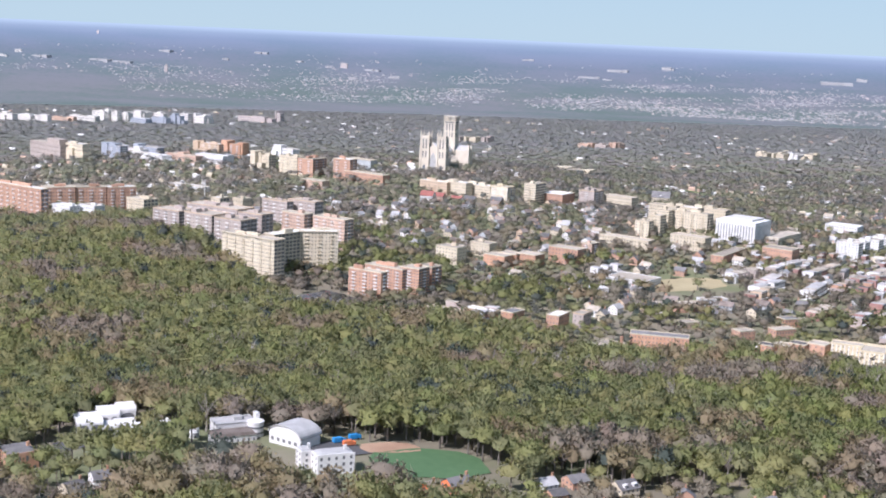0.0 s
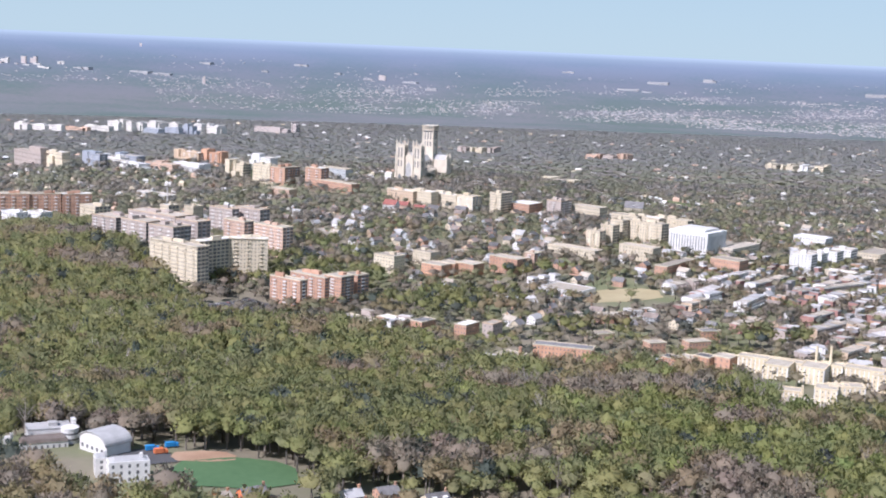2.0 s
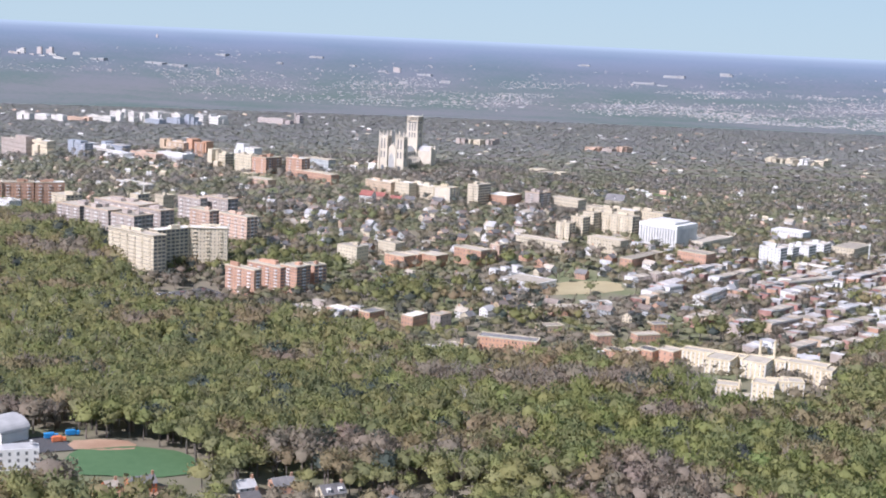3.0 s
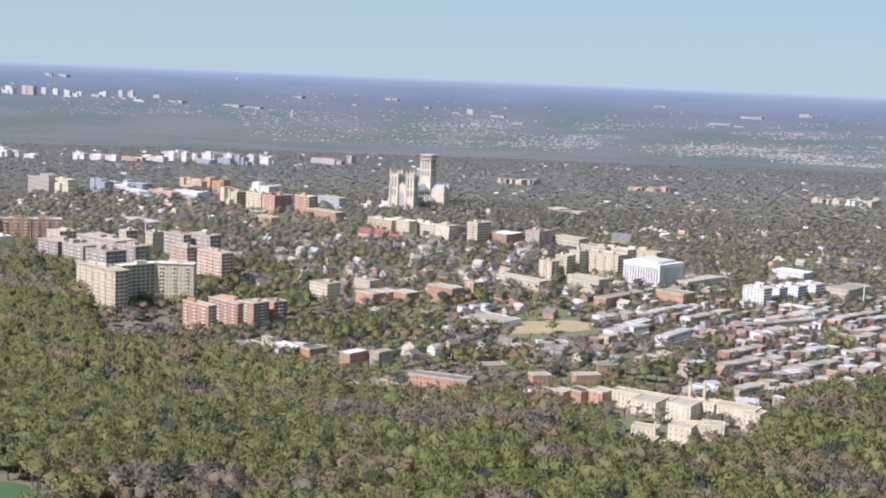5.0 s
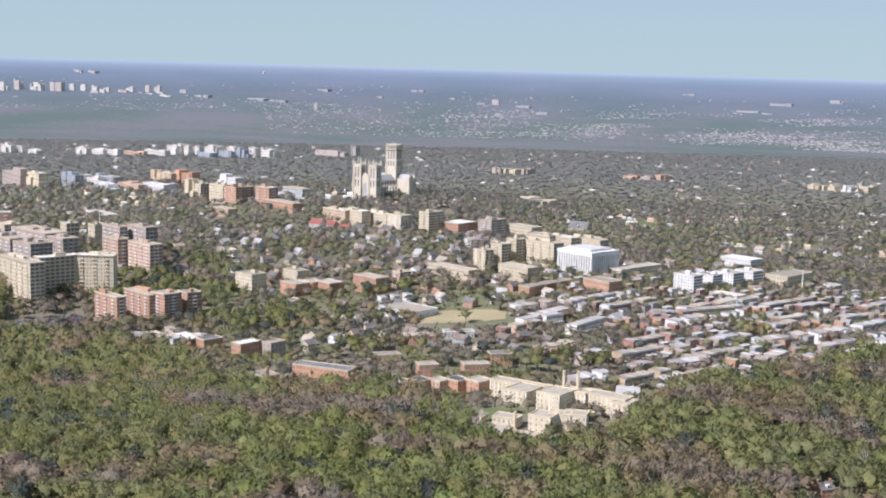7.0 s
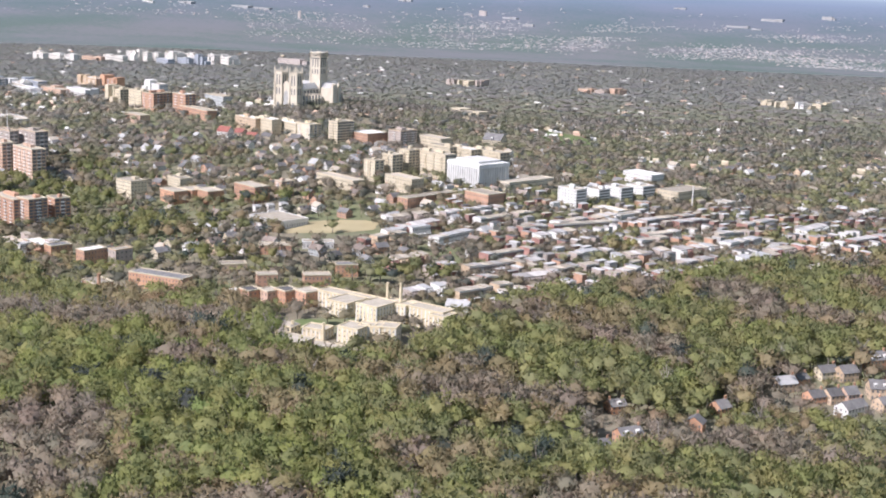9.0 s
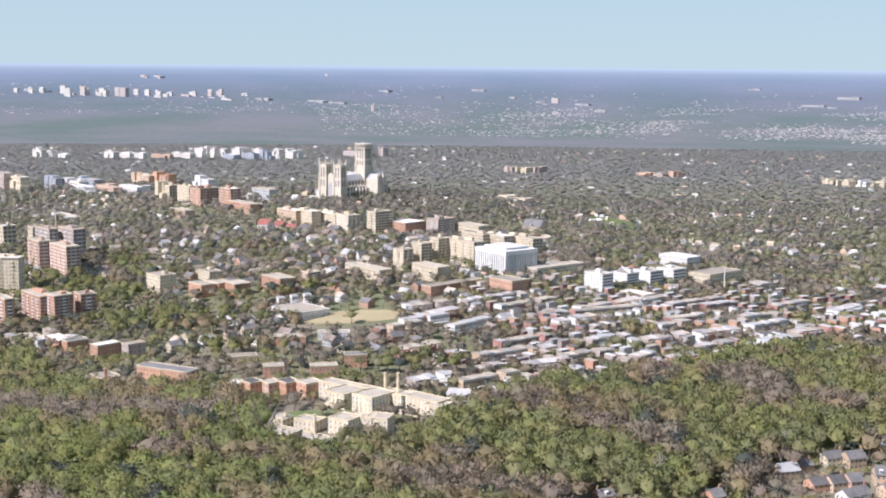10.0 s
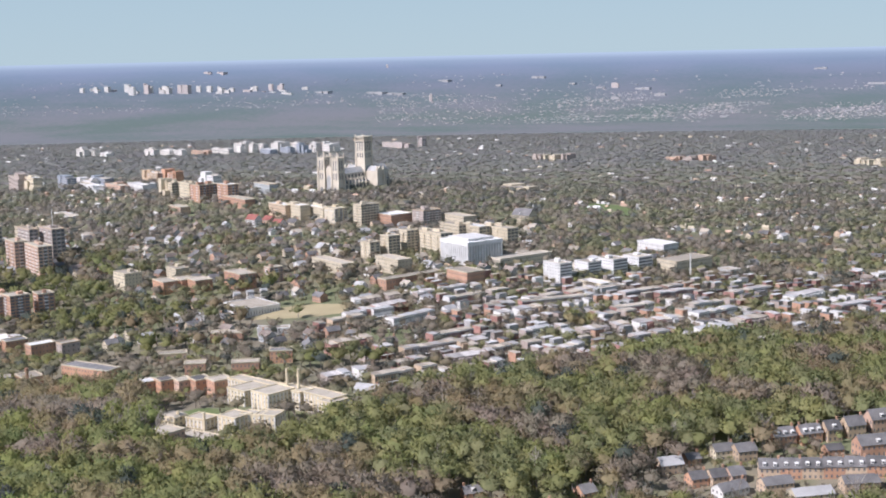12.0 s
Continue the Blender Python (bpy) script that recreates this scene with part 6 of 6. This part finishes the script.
def colour_of(x, y, pick, barer=0.0):
    """The kind of foliage, in drifts that follow the land: 0 leafing, 1 budding, 2 bare, 3 evergreen."""
    drift = noise.noise(Vector((x * 0.009, y * 0.013, 3.1))) + 0.7 * noise.noise(Vector((x * 0.026, y * 0.032, 7.7)))
    if x < -60 and y < 640:
        barer += 0.2
    if -70 < x < 220 and y < 800:
        barer -= 0.14
    elif x > 200:
        barer += 0.1 if y < 720 else -0.06 if y < 880 else 0.0
    if x < -20 and 660 < y < 1500:
        barer -= 0.14
    v = 1.2 * drift + pick * 0.14 + 0.18 + barer
    if pick > (0.965 if x < 120 and 600 < y < 1450 else 0.985):
        return 3
    return 0 if v < 0.36 else (1 if v < 0.58 else 2)



def wooded(x, y):
    """How thickly the land is wooded, 0 to 1."""
    edge = wood_edge(x)
    if y > edge or clearing(x, y):
        return 0.0
    return (0.7 if y < 625 else 0.8) if thinned(x, y) else 1.0


def grow(name, step, y0, y1, kinds, leafs, bares, dense, tall, wide, label, seed, barer=0.0, twigs=0.85, dull=0.0, over=0.0):
    """Fills a stretch of the land with trees on a jittered grid."""
    rng = np.random.default_rng(seed)
    rows = []
    for gy in np.arange(y0, y1, step):
        left, right = min(-440 - 0.06 * gy, 350 - 0.42 * gy), 400 + 0.32 * gy
        right = max(right, -350 + 0.73 * gy)
        for gx in np.arange(left, right, step):
            x, y = gx + rng.uniform(-0.5, 0.5) * step, gy + rng.uniform(-0.5, 0.5) * step
            if rng.random() > dense(x, y) or ((round(x / 4), round(y / 4)) in taken and rng.random() >= over):
                continue
            if tall > 7 and (round(x / 4), round(y / 4)) in gardens:
                continue
            k = colour_of(x, y, rng.random(), barer - 0.35 * inside(x, y, GROVES))
            k = 3 if dull and rng.random() < 0.08 else k
            pool = (GREENS, BUDS, BARES, DARKS)[k]
            c = np.array(pool[rng.integers(0, len(pool))]) * np.array((1.1, 1.13, 1.0) if k == 0 and 0 < x < 210 and y < 800 else (1.14, 1.13, 1.1) if k == 0 else (1.22, 1.12, 1.25)) * (0.94 if x < -60 and y < 1500 else 1.0) * (0.86 if dull and x < 330 and y < 1700 else 1.0) * rng.uniform(0.92, 1.08) * (1 + rng.normal(size=3) * 0.02)
            t = bares[rng.integers(0, len(bares))] if rng.random() < (0.25, 0.45, 1, 0)[k] * twigs else leafs[rng.integers(0, len(leafs))]
            grey = 0.0 if inside(x, y, GROVES) else dull * rng.uniform(0.3, 1.0)
            c = c * (1 - grey) + np.array((0.335, 0.31, 0.25)) * grey
            bark = np.array((0.38, 0.34, 0.30)) * rng.uniform(0.6, 1.5)
            k = min(max((y - 1250) / 1500, 0), 1)  # haze painted in: leaf and bark colours blend to blue-grey with distance
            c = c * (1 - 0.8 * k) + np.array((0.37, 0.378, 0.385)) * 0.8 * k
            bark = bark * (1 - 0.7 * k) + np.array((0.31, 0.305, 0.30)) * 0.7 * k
            h = tall * rng.uniform(0.78, 1.16) * (1 - 0.6 * min(max((y - 2900) / 1700, 0), 1)) * (1.35 if inside(x, y, GROVES) else 0.7 if thinned(x, y) else 1)
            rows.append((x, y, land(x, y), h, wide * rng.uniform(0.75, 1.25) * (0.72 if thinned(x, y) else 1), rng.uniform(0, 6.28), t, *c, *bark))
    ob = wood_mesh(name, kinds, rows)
    return tagged(ob, label, "woodland", kind="stuff")


near_kinds = [leafy(s, 1, 165, 0.15, rise=1.15) for s in range(10)] + [twiggy(20 + s, 8, 150, 0.022) for s in range(4)]
hill_kinds = [leafy(30 + s, 1, 72, 0.22, rise=1.15) for s in range(7)] + [twiggy(35 + s, 5, 80, 0.04) for s in range(3)]
mid_kinds = [leafy(40 + s, 1, 50, 0.24) for s in range(7)] + [twiggy(60 + s, 4, 40, 0.06) for s in range(3)]
far_kinds = [leafy(80 + s, 1, 6, 0.35, 0.1, 1.8) for s in range(6)]


def suburb(x, y):
    if y < wood_edge(x) or clearing(x, y):
        return 0.0
    v = 0.8 + 0.5 * noise.noise(Vector((x * 0.012, y * 0.012, 1.3))) + (0.45 if inside(x, y, GROVES) or (x < 0 and y < 1330) else 0.22 if y < 1180 and x < 330 else -0.06)
    if 330 < x < 760 and 930 < y < 1230:
        v *= 0.3
    return v


grow("woodland", 8.7, 470, 900, near_kinds, range(10), range(10, 14), wooded, 19.0, 8.3, "dense spring woodland of leafing and bare trees", 1, 0.0, 0.4)
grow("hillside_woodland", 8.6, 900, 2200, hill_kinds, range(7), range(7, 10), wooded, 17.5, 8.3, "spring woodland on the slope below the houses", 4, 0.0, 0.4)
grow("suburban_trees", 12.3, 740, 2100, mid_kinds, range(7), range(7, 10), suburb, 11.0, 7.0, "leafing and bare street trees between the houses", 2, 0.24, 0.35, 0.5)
grow("street_trees", 8.4, 880, 1270, mid_kinds, range(7), range(7, 10), lambda x, y: 0.95 if 290 < x < 800 and y > wood_edge(x) else 0.0, 8.5, 4.4, "leafing and bare trees between the terraces", 5, 0.16, 0.3, 0.4, 0.1)
grow("garden_trees", 6.5, 520, 1030, near_kinds, range(10), range(10, 14), lambda x, y: 0.9 if (round(x / 4), round(y / 4)) in gardens else 0.0, 6.9, 3.5, "low trees and shrubs in the gardens", 6, 0.16, 0.5)
grow("distant_woodland", 19.5, 2100, 4580, far_kinds, range(6), range(6), lambda x, y: 0.97, 6.5, 15.5, "spring woods beyond the hill, greyed by painted haze", 3)


# ---- single pale trees along the creek and the wood's edge ----
def mesh_of(name, verts, tris, tints):
    me = bpy.data.meshes.new(name)
    me.from_pydata([tuple(v) for v in verts], [], [tuple(int(i) for i in f) for f in tris])
    me.attributes.new("tint", "FLOAT_COLOR", "POINT").data.foreach_set("color", np.array(tints, np.float32).ravel())
    me.materials.append(foliage)
    return me


def bare_tree(seed, bark, twig):
    """A pale-barked tree: trunk with limbs, and a crown of bare twigs."""
    rng = np.random.default_rng(seed)
    top = new("bare_tree")
    vs, fs, n, ends = [], [], 0, []
    rods = [((0, 0, -0.5), (0.2, 0.1, 9.5), 0.42, 0.22)]
    for i in range(9):
        a, z = rng.uniform(0, 6.28), rng.uniform(4, 9.3)
        e = (rng.uniform(2.2, 4.2) * math.cos(a), rng.uniform(2.2, 4.2) * math.sin(a), z + rng.uniform(3.5, 6.5))
        rods.append(((0.1, 0.05, z), e, 0.2, 0.06))
        ends.append((np.array((0.1, 0.05, z)), np.array(e)))
    for a, b, r0, r1 in rods:
        v, f = stick(a, b, r0, r1, 5)
        vs.append(v), fs.append(f + n)
        n += len(v)
    v = np.concatenate(vs)
    link("trunk", mesh_of("trunk", v, np.concatenate(fs), [(*bark, 1)] * len(v)), top, "pale grey trunk and limbs")
    vs, fs = [], []
    for i in range(150):
        s, e = ends[rng.integers(0, len(ends))]
        p = s + (e - s) * rng.uniform(0.35, 1)
        d = rng.normal(size=3) * (1.1, 1.1, 0.7) + (0, 0, 0.9)
        w = rng.normal(size=3)
        w = w / np.linalg.norm(w) * 0.11
        vs += [p - w, p + w, p + d]
        fs.append((3 * i, 3 * i + 1, 3 * i + 2))
    link("crown", mesh_of("crown", vs, fs, [(*twig, 1)] * len(vs)), top, "bare spring twigs")
    return tagged(top, "tall bare tree with a pale trunk in the woods", "tree", "bare trees in the valley")


bare_models = [bare_tree(1, (0.70, 0.66, 0.60), (0.42, 0.37, 0.32)), bare_tree(2, (0.55, 0.51, 0.45), (0.38, 0.33, 0.29)), bare_tree(3, (0.48, 0.44, 0.39), (0.36, 0.31, 0.27))]
bare_used = set()
spots = random.Random(21)
for i in range(190):
    f = spots.random()
    if i < 70:
        x, y = -95 + 260 * f + spots.uniform(-12, 12), 885 - 130 * f + spots.uniform(-16, 16)
    elif i < 110:
        x, y = -420 + 260 * f, spots.uniform(1000, 1350) - 230 * f
    else:
        x, y = -400 + 950 * f, spots.uniform(560, 860)
    if y > wood_edge(x) or clearing(x, y) or (round(x / 4), round(y / 4)) in taken:
        continue
    k = spots.randrange(3)
    m = placed(x, y, land(x, y), spots.uniform(0, 360)) @ Matrix.Scale(spots.uniform(1.2, 1.5), 4)
    ob = bare_models[k] if k not in bare_used else copy_thing(bare_models[k], m)
    bare_used.add(k)
    ob.matrix_world = m
